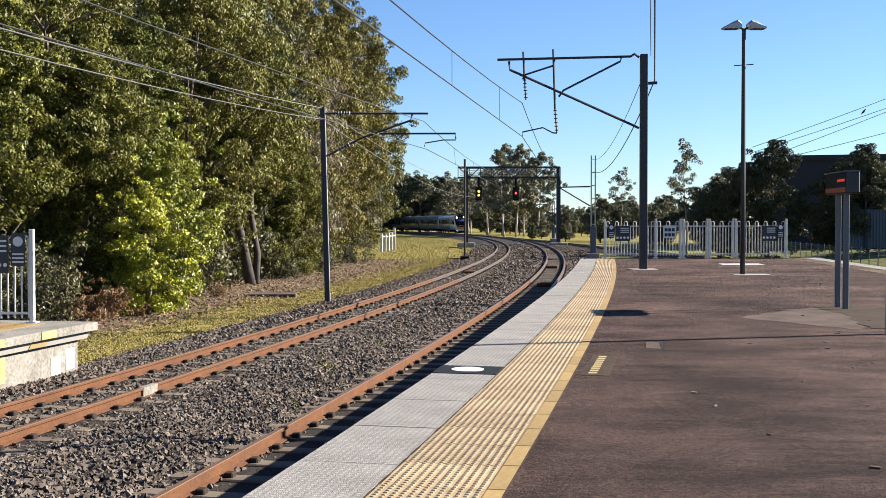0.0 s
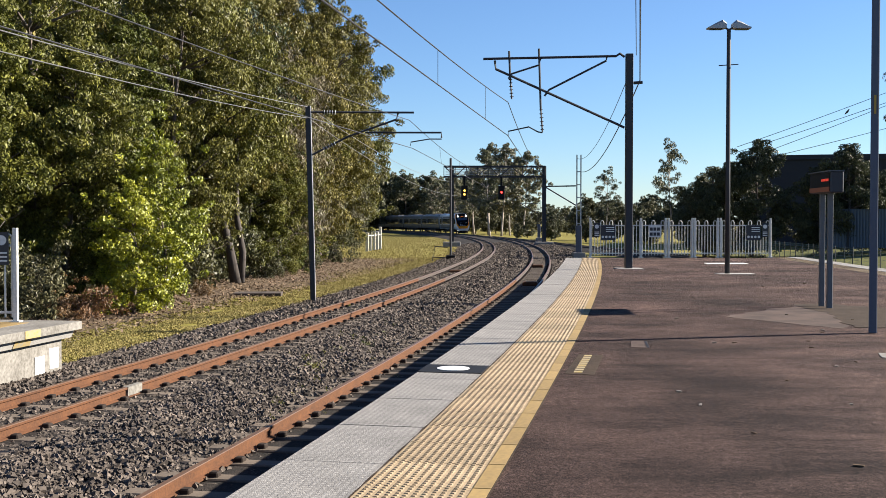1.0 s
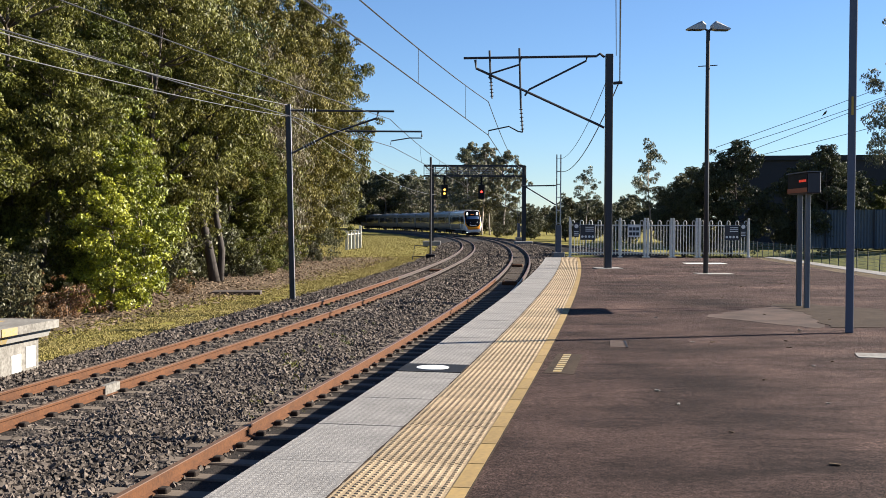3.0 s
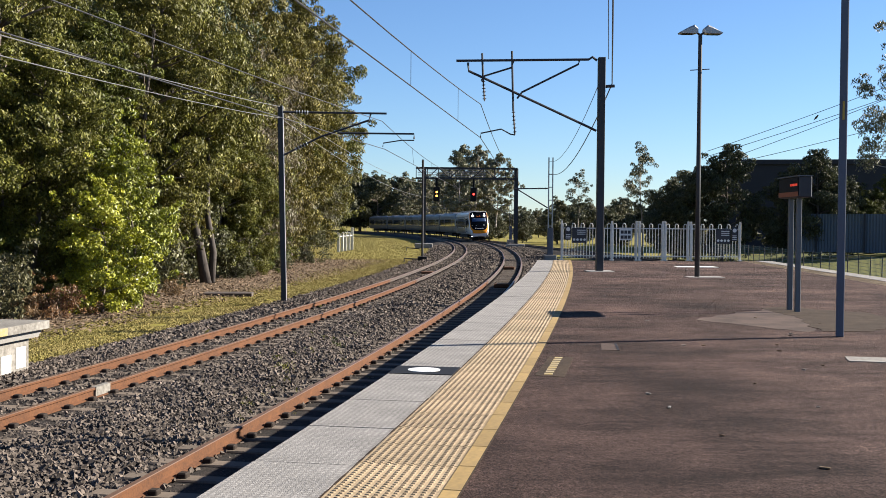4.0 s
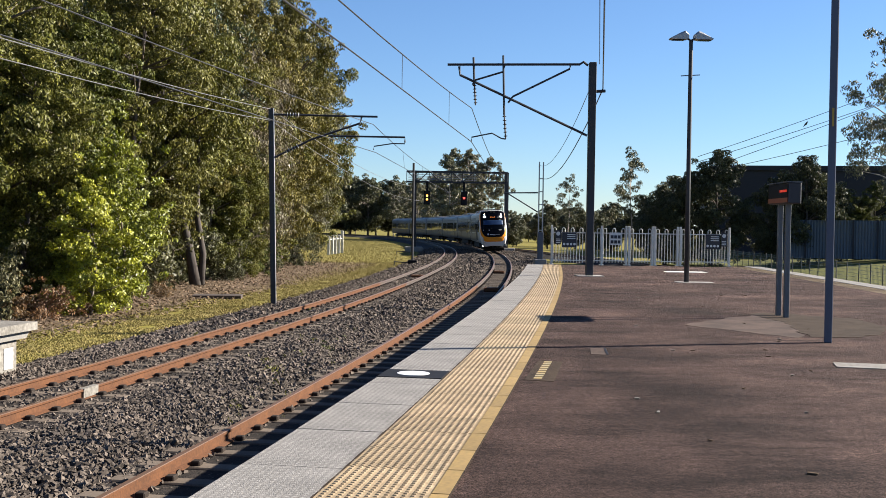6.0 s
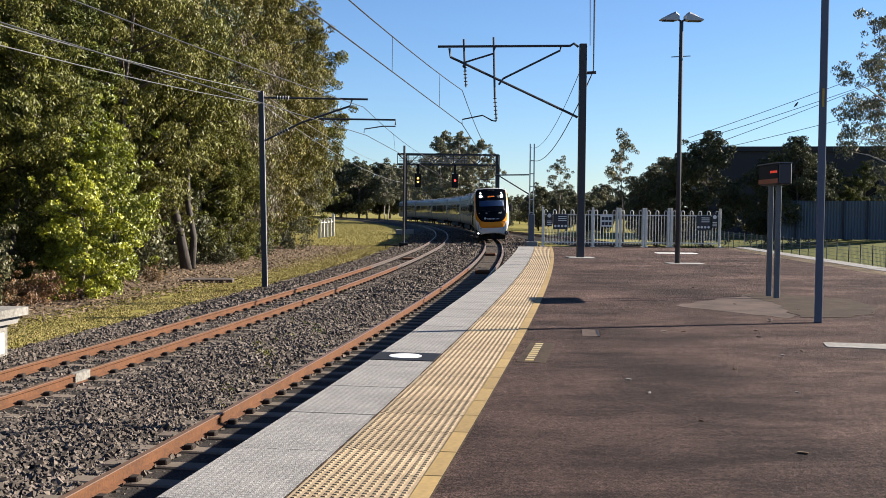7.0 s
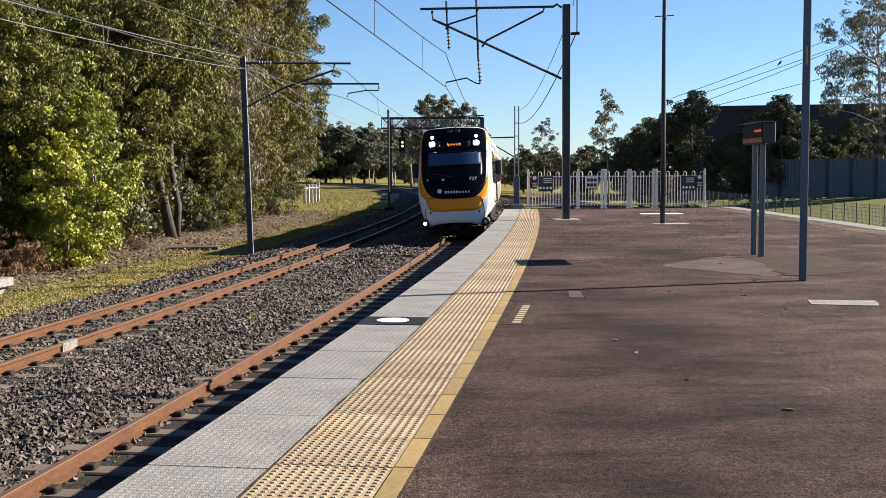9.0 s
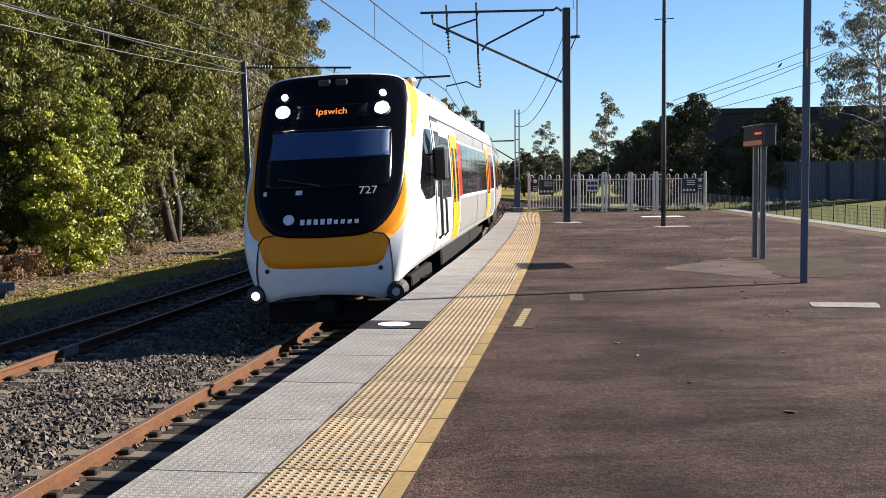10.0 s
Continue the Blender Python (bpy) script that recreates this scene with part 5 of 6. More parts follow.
def cloud_mesh(name, v, mat):
    n = len(v) // 4
    me = bpy.data.meshes.new(name)
    me.vertices.add(len(v))
    me.vertices.foreach_set("co", v.astype(np.float32).ravel())
    me.loops.add(n * 4)
    me.loops.foreach_set("vertex_index", np.arange(n * 4, dtype=np.int32))
    me.polygons.add(n)
    me.polygons.foreach_set("loop_start", np.arange(0, n * 4, 4, dtype=np.int32))
    me.update(calc_edges=True)
    me.materials.append(mat)
    return me


def make_tree(name, label, height, spread, base_frac, leaves, size, mat, bark, seed, droop=0.3, aspect=0.42, clumps=46, trunk_r=0.16, squash=0.8, shape=1.0, category="tree", clump_r=(0.55, 1.25), tilt=None, fork=0):
    """A leaning tapered trunk, limbs that fork, and leaves in uneven clumps round the limb ends."""
    rng = np.random.default_rng(seed)
    root = empty(name)
    tagged(root, label, category)
    bm = bmesh.new()
    lean = rng.uniform(-0.05, 0.05, 2) if tilt is None else tilt
    trunk = []
    for i in range(8):
        u = i / 7
        trunk.append(Vector((lean[0] * u * height + 0.12 * math.sin(u * 7 + seed), lean[1] * u * height + 0.12 * math.cos(u * 5 + seed), u * height * 0.9 - 0.15)))
    tube(bm, trunk, [trunk_r * (1.25 if i == 0 else 1.0) * (1 - 0.85 * i / 7) for i in range(8)], 8)
    for k in range(fork):
        # a second stem from the same foot
        stem = [trunk[0] + Vector((0.15, 0.1, 0))] + [Vector((trunk[i].x * (0.2 - 0.5 * k) + 0.3 + 0.1 * math.sin(i * 2 + k), trunk[i].y + 0.2, trunk[i].z * 0.85)) for i in range(1, 7)]
        tube(bm, stem, [trunk_r * 0.8 * (1 - 0.8 * i / 6) for i in range(7)], 8)
    ends, radii = [], []
    for c in range(clumps):
        u = base_frac + (1 - base_frac) * (c + rng.uniform(0, 1)) / clumps
        k = min(6, int(u * 7))
        start = trunk[k].lerp(trunk[min(7, k + 1)], 0.5)
        prof = math.sin(min(1.0, (u - base_frac) / (1 - base_frac) * 0.9 + 0.12 * shape) * math.pi) ** 0.6
        rad = spread * prof * rng.uniform(0.35, 1.05)
        a = rng.uniform(0, 2 * math.pi)
        end = Vector((trunk[k].x + math.cos(a) * rad, trunk[k].y + math.sin(a) * rad, u * height + rng.uniform(-0.4, 0.4)))
        start.z = min(start.z, end.z - 0.25 * rad)
        start.z = max(0.2, start.z)
        mid = start.lerp(end, 0.55) + Vector((rng.uniform(-0.25, 0.25), rng.uniform(-0.25, 0.25), rng.uniform(-0.1, 0.35)))
        if c % 2 == 0:
            tube(bm, [start, mid, end], [trunk_r * 0.35, trunk_r * 0.2, trunk_r * 0.06], 5)
        ends.append(end)
        radii.append(rng.uniform(*clump_r) * (0.7 + 0.5 * prof))
        for _ in range(2):
            ends.append(end + Vector(rng.normal(size=3)) * 0.62)
            radii.append(rng.uniform(*clump_r) * 0.62)
    part("trunk", bm, bark, root, smooth=True)
    v = leaf_cloud(np.array([list(e) for e in ends]), np.array(radii), leaves, size, aspect, droop, rng, squash)
    crown = new("crown", cloud_mesh("crown", v, mat))
    crown.parent = root
    return root


def bare_sapling(x, y, height, seed):
    """A dead pale sapling: a thin bent stem with bare twigs."""
    rng = random.Random(seed)
    root = tagged(empty("dead_sapling", pose(x, y, ground_height(x, y))), "dead pale bare sapling among the bush", "dead tree", "bare saplings")
    stem = [Vector((0.10 * i * rng.uniform(-1, 1), 0.08 * i * rng.uniform(-1, 1), height * i / 6)) for i in range(7)]
    part("stem", tubes((stem, [0.03 * (1 - 0.8 * i / 6) for i in range(7)]), seg=6), M["bark"], root, smooth=True)
    for k in range(12):
        i = rng.randint(1, 5)
        a, L = rng.uniform(0, 6.28), rng.uniform(0.4, 1.1)
        d = Vector((math.cos(a), math.sin(a) * 0.6, rng.uniform(-0.1, 0.8)))
        part("twig", tubes(([stem[i], stem[i] + d * L * 0.5, stem[i] + d * L + Vector((0, 0, 0.15))], [0.013, 0.009, 0.004]), seg=5), M["bark"], root)


def place(proto, x, y, turn, scale=1.0, z=None, first=[]):
    zz = ground_height(x, y) if z is None else z
    m = pose(x, y, zz, 0, 0, turn)
    if proto.name not in first:
        first.append(proto.name)
        proto.matrix_world = m
        proto.scale = (scale,) * 3
        return proto
    ob = copy_thing(proto, m)
    ob.scale = (scale,) * 3
    return ob


def build_trees():
    olive = [make_tree("eucalyptus_tree", "tall olive-green eucalyptus beside the railway lawn", 15, 4.0, 0.12, 80000, 0.15, M["leaf_olive"], M["bark"], 11 + i, droop=0.7, aspect=0.36, clumps=105, trunk_r=0.2, clump_r=(0.36, 0.74)) for i in range(3)]
    green = [make_tree("broadleaf_tree", "dense mid-green tree at the edge of the bush", 11, 3.3, 0.06, 66000, 0.128, M["leaf_green"], M["bark"], 31 + i, droop=0.2, aspect=0.45, clumps=100, clump_r=(0.30, 0.62)) for i in range(2)]
    dry = make_tree("she_oak_tree", "brownish wispy casuarina tree among the bush", 12, 2.8, 0.1, 22000, 0.22, M["leaf_dry"], M["bark"], 51, droop=1.1, aspect=0.14, clumps=50)
    yellow = make_tree("wattle_bush", "yellow-green flowering wattle bush at the edge of the grass", 5.4, 1.6, 0.02, 20000, 0.12, M["leaf_yellow"], M["bark"], 61, droop=0.1, aspect=0.5, clumps=64, trunk_r=0.07, category="bush", clump_r=(0.2, 0.42))
    lime = make_tree("young_tree", "bright lime-green young tree beside the wattle", 7.4, 1.5, 0.04, 20000, 0.14, M["leaf_lime"], M["bark"], 62, droop=0.3, aspect=0.4, clumps=90, trunk_r=0.08, clump_r=(0.2, 0.45))
    pine = make_tree("pine_tree", "dark green pine rising behind the eucalyptus trees", 19, 3.6, 0.3, 24000, 0.26, M["leaf_pine"], M["bark"], 71, droop=0.2, aspect=0.12, clumps=56)
    shrub = make_tree("shrub", "grey-green shrub under the trees", 2.0, 1.2, 0.0, 5000, 0.12, M["leaf_grey"], M["bark"], 81, aspect=0.4, clumps=24, trunk_r=0.03, category="bush", clump_r=(0.25, 0.5))
    brown = make_tree("dead_shrub", "brown dried fern shrub at the foot of the bush", 1.3, 0.9, 0.0, 4500, 0.12, M["leaf_rust"], M["bark"], 82, aspect=0.3, clumps=20, trunk_r=0.02, category="bush", clump_r=(0.2, 0.4))
    leaning = make_tree("gum_tree", "dark-trunked gum tree leaning at the edge of the grass", 14, 3.6, 0.36, 46000, 0.155, M["leaf_olive"], M["bark_dark"], 64, droop=0.7, aspect=0.36, clumps=80, trunk_r=0.22, clump_r=(0.35, 0.8), tilt=(-0.15, 0.02), fork=1)
    rng = random.Random(5)
    place(yellow, -8.75, 32.2, 20, 0.72)
    place(yellow, -9.3, 33.0, 140, 0.55)
    place(lime, -8.35, 33.6, 0, 0.74)
    place(lime, -9.4, 35.0, 200, 0.66)
    place(green[0], -11.4, 33.6, 77, 0.72)
    place(green[1], -11.2, 44.0, 11, 0.62)
    place(green[1], -8.8, 52.0, 201, 0.7)
    place(green[0], -8.0, 57.0, 33, 0.62)
    place(green[1], -13.2, 31.2, 300, 0.8)
    # front row of the bush, following the curve
    row = [(green[0], -14.4, 31.0, 1.0), (olive[0], -12.8, 34.5, 0.85), (green[1], -11.6, 40.0, 0.9), (olive[2], -10.6, 43.8, 0.85), (olive[1], -11.4, 49.5, 0.95), (olive[2], -9.9, 55.0, 1.0),
           (dry, -8.2, 58.0, 1.0), (green[0], -8.6, 63.0, 1.05), (olive[0], -8.6, 68.5, 1.15), (olive[1], -7.9, 75.0, 1.2), (dry, -7.3, 79.0, 1.2), (olive[2], -8.2, 84.0, 1.3), (green[1], -7.6, 88.0, 1.1), (olive[0], -8.8, 93.0, 1.25)]
    place(leaning, -8.6, 47.5, 0, 1.0)
    place(green[1], -9.4, 52.5, 80, 0.72)
    place(green[0], -7.6, 54.5, 140, 0.58)
    place(green[1], -10.9, 48.5, 260, 0.66)
    for p, x, y, k in row:
        place(p, x, y, rng.uniform(0, 360), k)
    # second and third rows, taller
    for i in range(11):
        x, y = -20.0 + i * 0.75 + rng.uniform(-0.8, 0.8), 30 + i * 6.2
        place((olive + green)[i % 5], x, y, rng.uniform(0, 360), rng.uniform(1.15, 1.45))
    for i in range(9):
        x, y = -27.0 + i * 0.9, 34 + i * 8
        place((olive + [dry])[i % 4], x, y, rng.uniform(0, 360), rng.uniform(1.3, 1.7))
    place(pine, -10.8, 53.0, 0, 1.05)
    place(pine, -9.5, 40.5 + 38, 90, 1.0)
    for x, y, k in ((-11.0, 30.2, 0.8), (-11.8, 30.6, 1.0), (-12.6, 30.0, 1.0), (-12.0, 38.5, 1.6), (-10.4, 43.0, 1.6), (-9.6, 49.8, 1.4), (-9.4, 55.0, 1.5), (-8.0, 52.0, 0.8), (-7.2, 61.0, 0.9), (-5.9, 72.0, 1.0)):
        place(shrub, x, y, rng.uniform(0, 360), k)
    for x, y, k in ((-9.6, 30.6, 0.6), (-10.2, 30.2, 0.45), (-8.4, 40.0, 0.4)):
        place(brown, x, y, rng.uniform(0, 360), k)
    for i, (x, y, h) in enumerate(((-11.9, 29.6, 4.2), (-12.9, 29.4, 5.0), (-9.3, 45.6, 3.2), (-8.0, 58.5, 5.5))):
        bare_sapling(x, y, h, 40 + i)
    weed = make_tree("weed", "small green weed growing in the ballast", 0.28, 0.2, 0.0, 260, 0.05, M["leaf_green"], M["bark"], 83, aspect=0.3, clumps=8, trunk_r=0.006, category="weed", clump_r=(0.05, 0.1))
    for x, y, k in ((-1.85, 17.0, 1.0), (-1.2, 20.5, 0.8), (-2.0, 14.2, 0.5)):
        place(weed, x, y, 40 * k, k, z=-1.02)
    # beyond the curve
    gum = make_tree("gum_tree", "tall pale-trunked gum tree beyond the curve of the line", 17, 4.2, 0.3, 14000, 0.36, M["leaf_gum"], M["bark_pale"], 91, droop=0.6, aspect=0.4, clumps=46, trunk_r=0.2, clump_r=(0.45, 1.0))
    far = make_tree("woodland_tree", "dark green woodland tree beyond the railway", 11, 4.6, 0.1, 22000, 0.34, M["leaf_grey"], M["bark"], 92, aspect=0.45, clumps=52, trunk_r=0.2, clump_r=(0.6, 1.3))
    dark = make_tree("woodland_tree", "dense dark tree in front of the warehouse", 10, 3.4, 0.08, 34000, 0.22, M["leaf_grey"], M["bark"], 93, droop=0.4, aspect=0.4, clumps=64, trunk_r=0.18, clump_r=(0.45, 0.95))
    slim = make_tree("gum_tree", "slender open gum tree with a pale trunk", 13, 2.2, 0.45, 5600, 0.26, M["leaf_gum"], M["bark_pale"], 94, droop=0.8, aspect=0.3, clumps=24, trunk_r=0.12, clump_r=(0.3, 0.7))
    tall = make_tree("gum_tree", "tall open gum tree with bare pale limbs beside the lawn", 16, 4.6, 0.28, 15000, 0.22, M["leaf_gum"], M["bark_pale"], 95, droop=0.7, aspect=0.3, clumps=44, trunk_r=0.22, clump_r=(0.4, 0.9))
    for x, y, k in ((11.6, 205, 0.95), (14.5, 212, 1.05), (18.5, 208, 0.95), (12.5, 222, 1.1), (9.8, 232, 0.85), (16.5, 218, 0.9)):
        place(gum, x, y, rng.uniform(0, 360), k)
    # gums that shade the outside of the curve
    for i, (s, o, k) in enumerate(((240, 7, 0.82), (252, 10, 0.9), (264, 8, 0.8), (276, 10, 0.85), (288, 8, 0.8),
                                   (300, 10, 0.85), (312, 8, 0.75), (324, 11, 0.85), (336, 8, 0.8), (350, 10, 0.85))):
        p = arc(s, o)
        place(gum, p.x, p.y, i * 67.0, k)
    for i in range(34):
        x = -75 + i * 4.6 + rng.uniform(-1.5, 1.5)
        place(far, x, 300 + rng.uniform(-12, 12) + (i % 3) * 12, rng.uniform(0, 360), rng.uniform(1.1, 1.6) * (0.52 if x > 14 else 1.0))
    for x, y, k in ((14.5, 175, 0.22), (18, 158, 0.32), (22, 150, 0.55), (26, 150, 0.52), (29, 140, 0.56), (33, 138, 0.6), (24, 165, 0.45), (17, 185, 0.3), (20, 170, 0.42), (27, 160, 0.45), (31, 150, 0.5), (35, 146, 0.5), (13, 236, 0.6), (17, 240, 0.6), (21, 236, 0.45), (25, 230, 0.45), (10, 250, 0.7), (16, 256, 0.65), (22, 250, 0.5), (29, 225, 0.5), (34, 215, 0.5), (23.4, 122, 0.42), (26.0, 126, 0.46)):
        place(far, x, y, rng.uniform(0, 360), k)
    place(slim, 20.9, 92.0, 0, 0.72)
    place(slim, 18.6, 112.0, 130, 0.62)
    for x, y, k in ((22.2, 86, 0.62), (23.6, 85, 0.72), (25.5, 84, 0.88), (24.2, 92, 0.72), (30.4, 83, 0.66), (32.0, 81, 0.80), (38.0, 86, 0.5)):
        place(dark, x, y, rng.uniform(0, 360), k)
    for x, y, k in ((41.0, 82, 0.42), (44.5, 80, 0.46), (47.0, 79, 0.5), (50.5, 77, 0.45)):
        place(olive[0], x, y, rng.uniform(0, 360), k)
    place(dark, 34.2, 82.5, 75, 0.62)
    for x, y, k in ((36.4, 85.0, 0.5), (39.5, 86.0, 0.55), (37.6, 84.0, 0.36)):
        place(green[0], x, y, 90 * x, k)
    place(tall, 40.5, 82.2, 40, 1.12)
    place(tall, 44.5, 88.0, 160, 1.15)


build_trees()

# ---- stones, sleepers, blades, small things ----


def build_sleepers():
    bm = bmesh.new()
    box(bm, -1.08, 1.08, -0.115, 0.115, -0.2, 0.0, 0.015)
    me = bpy.data.meshes.new("sleeper")
    bm.to_mesh(me)
    bm.free()
    me.materials.append(M["sleeper"])
    bm = bmesh.new()
    for sx in (-0.5685, 0.5685):
        for d in (-0.115, 0.115):
            box(bm, sx + d - 0.05, sx + d + 0.05, -0.055, 0.055, -0.005, 0.055, 0.012)
    clip = bpy.data.meshes.new("rail_clip")
    bm.to_mesh(clip)
    bm.free()
    clip.materials.append(M["clip"])
    for tr, off in ((track_near, 0.0), (track_far, -4.18)):
        for i in range(150):
            s = 4.0 + i * 0.685
            ob = new("sleeper", me)
            ob.parent = tr
            ob.matrix_world = arc_pose(s, off, RAIL - 0.148 + random.uniform(-0.006, 0.004), random.uniform(-0.6, 0.6))
            if i < 90:
                c = new("rail_clip", clip)
                c.parent = tr
                c.matrix_world = arc_pose(s, off, RAIL - 0.15)
    # the far rest, joined
    for tr, off in ((track_near, 0.0), (track_far, -4.18)):
        bm = bmesh.new()
        for i in range(150, 340):
            box(bm, -1.08, 1.08, -0.115, 0.115, -0.2, 0.0, m=arc_pose(4.0 + i * 0.685, off, RAIL - 0.148))
        tagged(part("far_sleepers", bm, M["sleeper"], tr), kind="stuff")


build_sleepers()


def stone_cloud(name, rows, seed, label):
    """Crushed stones: eight-cornered lumps, each squashed and turned at random."""
    rng = np.random.default_rng(seed)
    base = np.array([[i, j, k] for i in (-1, 1) for j in (-1, 1) for k in (-1, 1)], float) * 0.68
    faces = np.array([[0, 1, 3, 2], [4, 6, 7, 5], [0, 4, 5, 1], [2, 3, 7, 6], [0, 2, 6, 4], [1, 5, 7, 3]])
    faces = np.concatenate([faces[:, [0, 1, 2]], faces[:, [0, 2, 3]]])
    n = len(rows)
    q = rng.normal(size=(n, 4))
    q /= np.linalg.norm(q, axis=1)[:, None]
    w, x, y, z = q.T
    rot = np.stack([1 - 2 * (y * y + z * z), 2 * (x * y - z * w), 2 * (x * z + y * w), 2 * (x * y + z * w), 1 - 2 * (x * x + z * z), 2 * (y * z - x * w),
                    2 * (x * z - y * w), 2 * (y * z + x * w), 1 - 2 * (x * x + y * y)], 1).reshape(n, 3, 3)
    pts = base[None] * rng.uniform(0.6, 1.25, (n, 8, 1)) * rows[:, None, 3:4] * rng.uniform(0.65, 1.25, (n, 1, 3))
    pts[:, :, 2] *= 0.75
    pts = np.einsum('nij,nkj->nki', rot, pts) + rows[:, None, :3]
    v = pts.reshape(-1, 3)
    f = (faces[None] + (np.arange(n) * 8)[:, None, None]).reshape(-1, 3)
    me = bpy.data.meshes.new(name)
    me.vertices.add(len(v))
    me.vertices.foreach_set("co", v.astype(np.float32).ravel())
    me.loops.add(f.size)
    me.loops.foreach_set("vertex_index", f.astype(np.int32).ravel())
    me.polygons.add(len(f))
    me.polygons.foreach_set("loop_start", np.arange(0, f.size, 3, dtype=np.int32))
    me.update(calc_edges=True)
    me.polygons.foreach_set("use_smooth", [False] * len(f))
    me.materials.append(M["stone"])
    return tagged(new(name, me), label, "ballast", kind="stuff")


def build_stones():
    rng = np.random.default_rng(3)
    rows = []

    def scatter(s0, s1, o0, o1, density, size):
        n = int((s1 - s0) * (o1 - o0) * density)
        s, o = rng.uniform(s0, s1, n), rng.uniform(o0, o1, n)
        # heap between the tracks, hollow inside them
        z = -1.06 + rng.uniform(-0.03, 0.012, n)
        heap = np.clip(1 - np.abs(o + 2.1) / 1.0, 0, 1)
        z += 0.07 * heap + 0.035 * np.sin(s * 2.1 + o * 3) * heap
        z -= np.clip(-(o + 5.9), 0, 2) * 0.17
        z -= 0.05 * (np.abs(o) < 0.48)
        for tc in (0.0, -4.18):
            z -= 0.02 * ((np.abs(o - tc) > 0.6) & (np.abs(o - tc) < 1.12))
        a = A0 + s / R0
        rows.append(np.stack([CX + (R0 + o) * np.cos(a), CY + (R0 + o) * np.sin(a), z, size * rng.uniform(0.6, 1.4, n)], 1))

    scatter(7, 17, -3.5, -0.62, 900, 0.032)
    scatter(17, 30, -3.5, -0.62, 480, 0.037)
    scatter(30, 60, -3.6, -0.62, 110, 0.05)
    scatter(10, 22, -7.5, -4.82, 330, 0.037)
    scatter(9, 24, -4.66, -3.72, 260, 0.03)
    scatter(24, 60, -4.66, -3.72, 100, 0.04)
    scatter(46, 130, -4.66, -3.72, 40, 0.06)
    scatter(46, 130, -0.46, 0.46, 40, 0.06)
    scatter(46, 130, 0.7, 3.4, 22, 0.07)
    scatter(60, 130, -3.5, -0.7, 26, 0.08)
    scatter(60, 130, -7.5, -4.8, 22, 0.08)
    scatter(22, 60, -7.5, -4.82, 100, 0.05)
    scatter(5, 26, -0.5, 0.5, 520, 0.034)
    scatter(5, 26, 0.62, 1.5, 520, 0.034)
    scatter(26, 60, -0.5, 1.4, 130, 0.042)
    scatter(5, 9, -4.0, -0.62, 700, 0.034)
    stone_cloud("ballast_stones", np.concatenate(rows), 4, "loose dark grey crushed stones of the track bed")


build_stones()


def build_blades():
    """Grass blades on the strip between the track and the bush."""
    rng = np.random.default_rng(8)
    n = 150000
    s = 14 + 70 * rng.uniform(0, 1, n) ** 1.6
    o = -7.0 - 3.9 * rng.uniform(0, 1, n) ** 1.2
    patch = np.sin(s * 0.9 + o) * np.sin(o * 1.7 - s * 0.35)
    keep = patch > -0.9
    s, o = s[keep], o[keep]
    n = len(s)
    a = A0 + s / R0
    x, y = CX + (R0 + o) * np.cos(a), CY + (R0 + o) * np.sin(a)
    z = np.array([ground_height(i, j) for i, j in zip(x, y)])
    p = np.stack([x, y, z], 1)
    t = rng.uniform(0, 2 * np.pi, n)
    sd = np.stack([np.cos(t), np.sin(t), 0 * t], 1) * (0.006 + 0.0003 * s)[:, None]
    tip = np.stack([rng.normal(0, 0.03, n), rng.normal(0, 0.03, n), rng.uniform(0.012, 0.045, n)], 1)
    v = np.stack([p - sd, p + sd, p + tip + sd * 0.2, p + tip - sd * 0.2], 1).reshape(-1, 3)
    m2 = 90000
    s2, o2 = 55 + 180 * rng.uniform(0, 1, m2) ** 1.4, rng.uniform(-26, -7.2, m2)
    a2 = A0 + s2 / R0
    p2 = np.stack([CX + (R0 + o2) * np.cos(a2), CY + (R0 + o2) * np.sin(a2), -1.3 + 0.010 * np.clip(-o2 - 9, 0, None)], 1)
    t2 = rng.uniform(0, 2 * np.pi, m2)
    sd2 = np.stack([np.cos(t2), np.sin(t2), 0 * t2], 1) * 0.03
    tip2 = np.stack([rng.normal(0, 0.05, m2), rng.normal(0, 0.05, m2), rng.uniform(0.02, 0.07, m2)], 1)
    v2 = np.stack([p2 - sd2, p2 + sd2, p2 + tip2 + sd2 * 0.2, p2 + tip2 - sd2 * 0.2], 1).reshape(-1, 3)
    v = np.concatenate([v, v2])
    me = cloud_mesh("grass_blades", v, M["blade"])
    tagged(new("grass_blades", me), "short green and straw grass blades beside the track", "grass", kind="stuff")


build_blades()


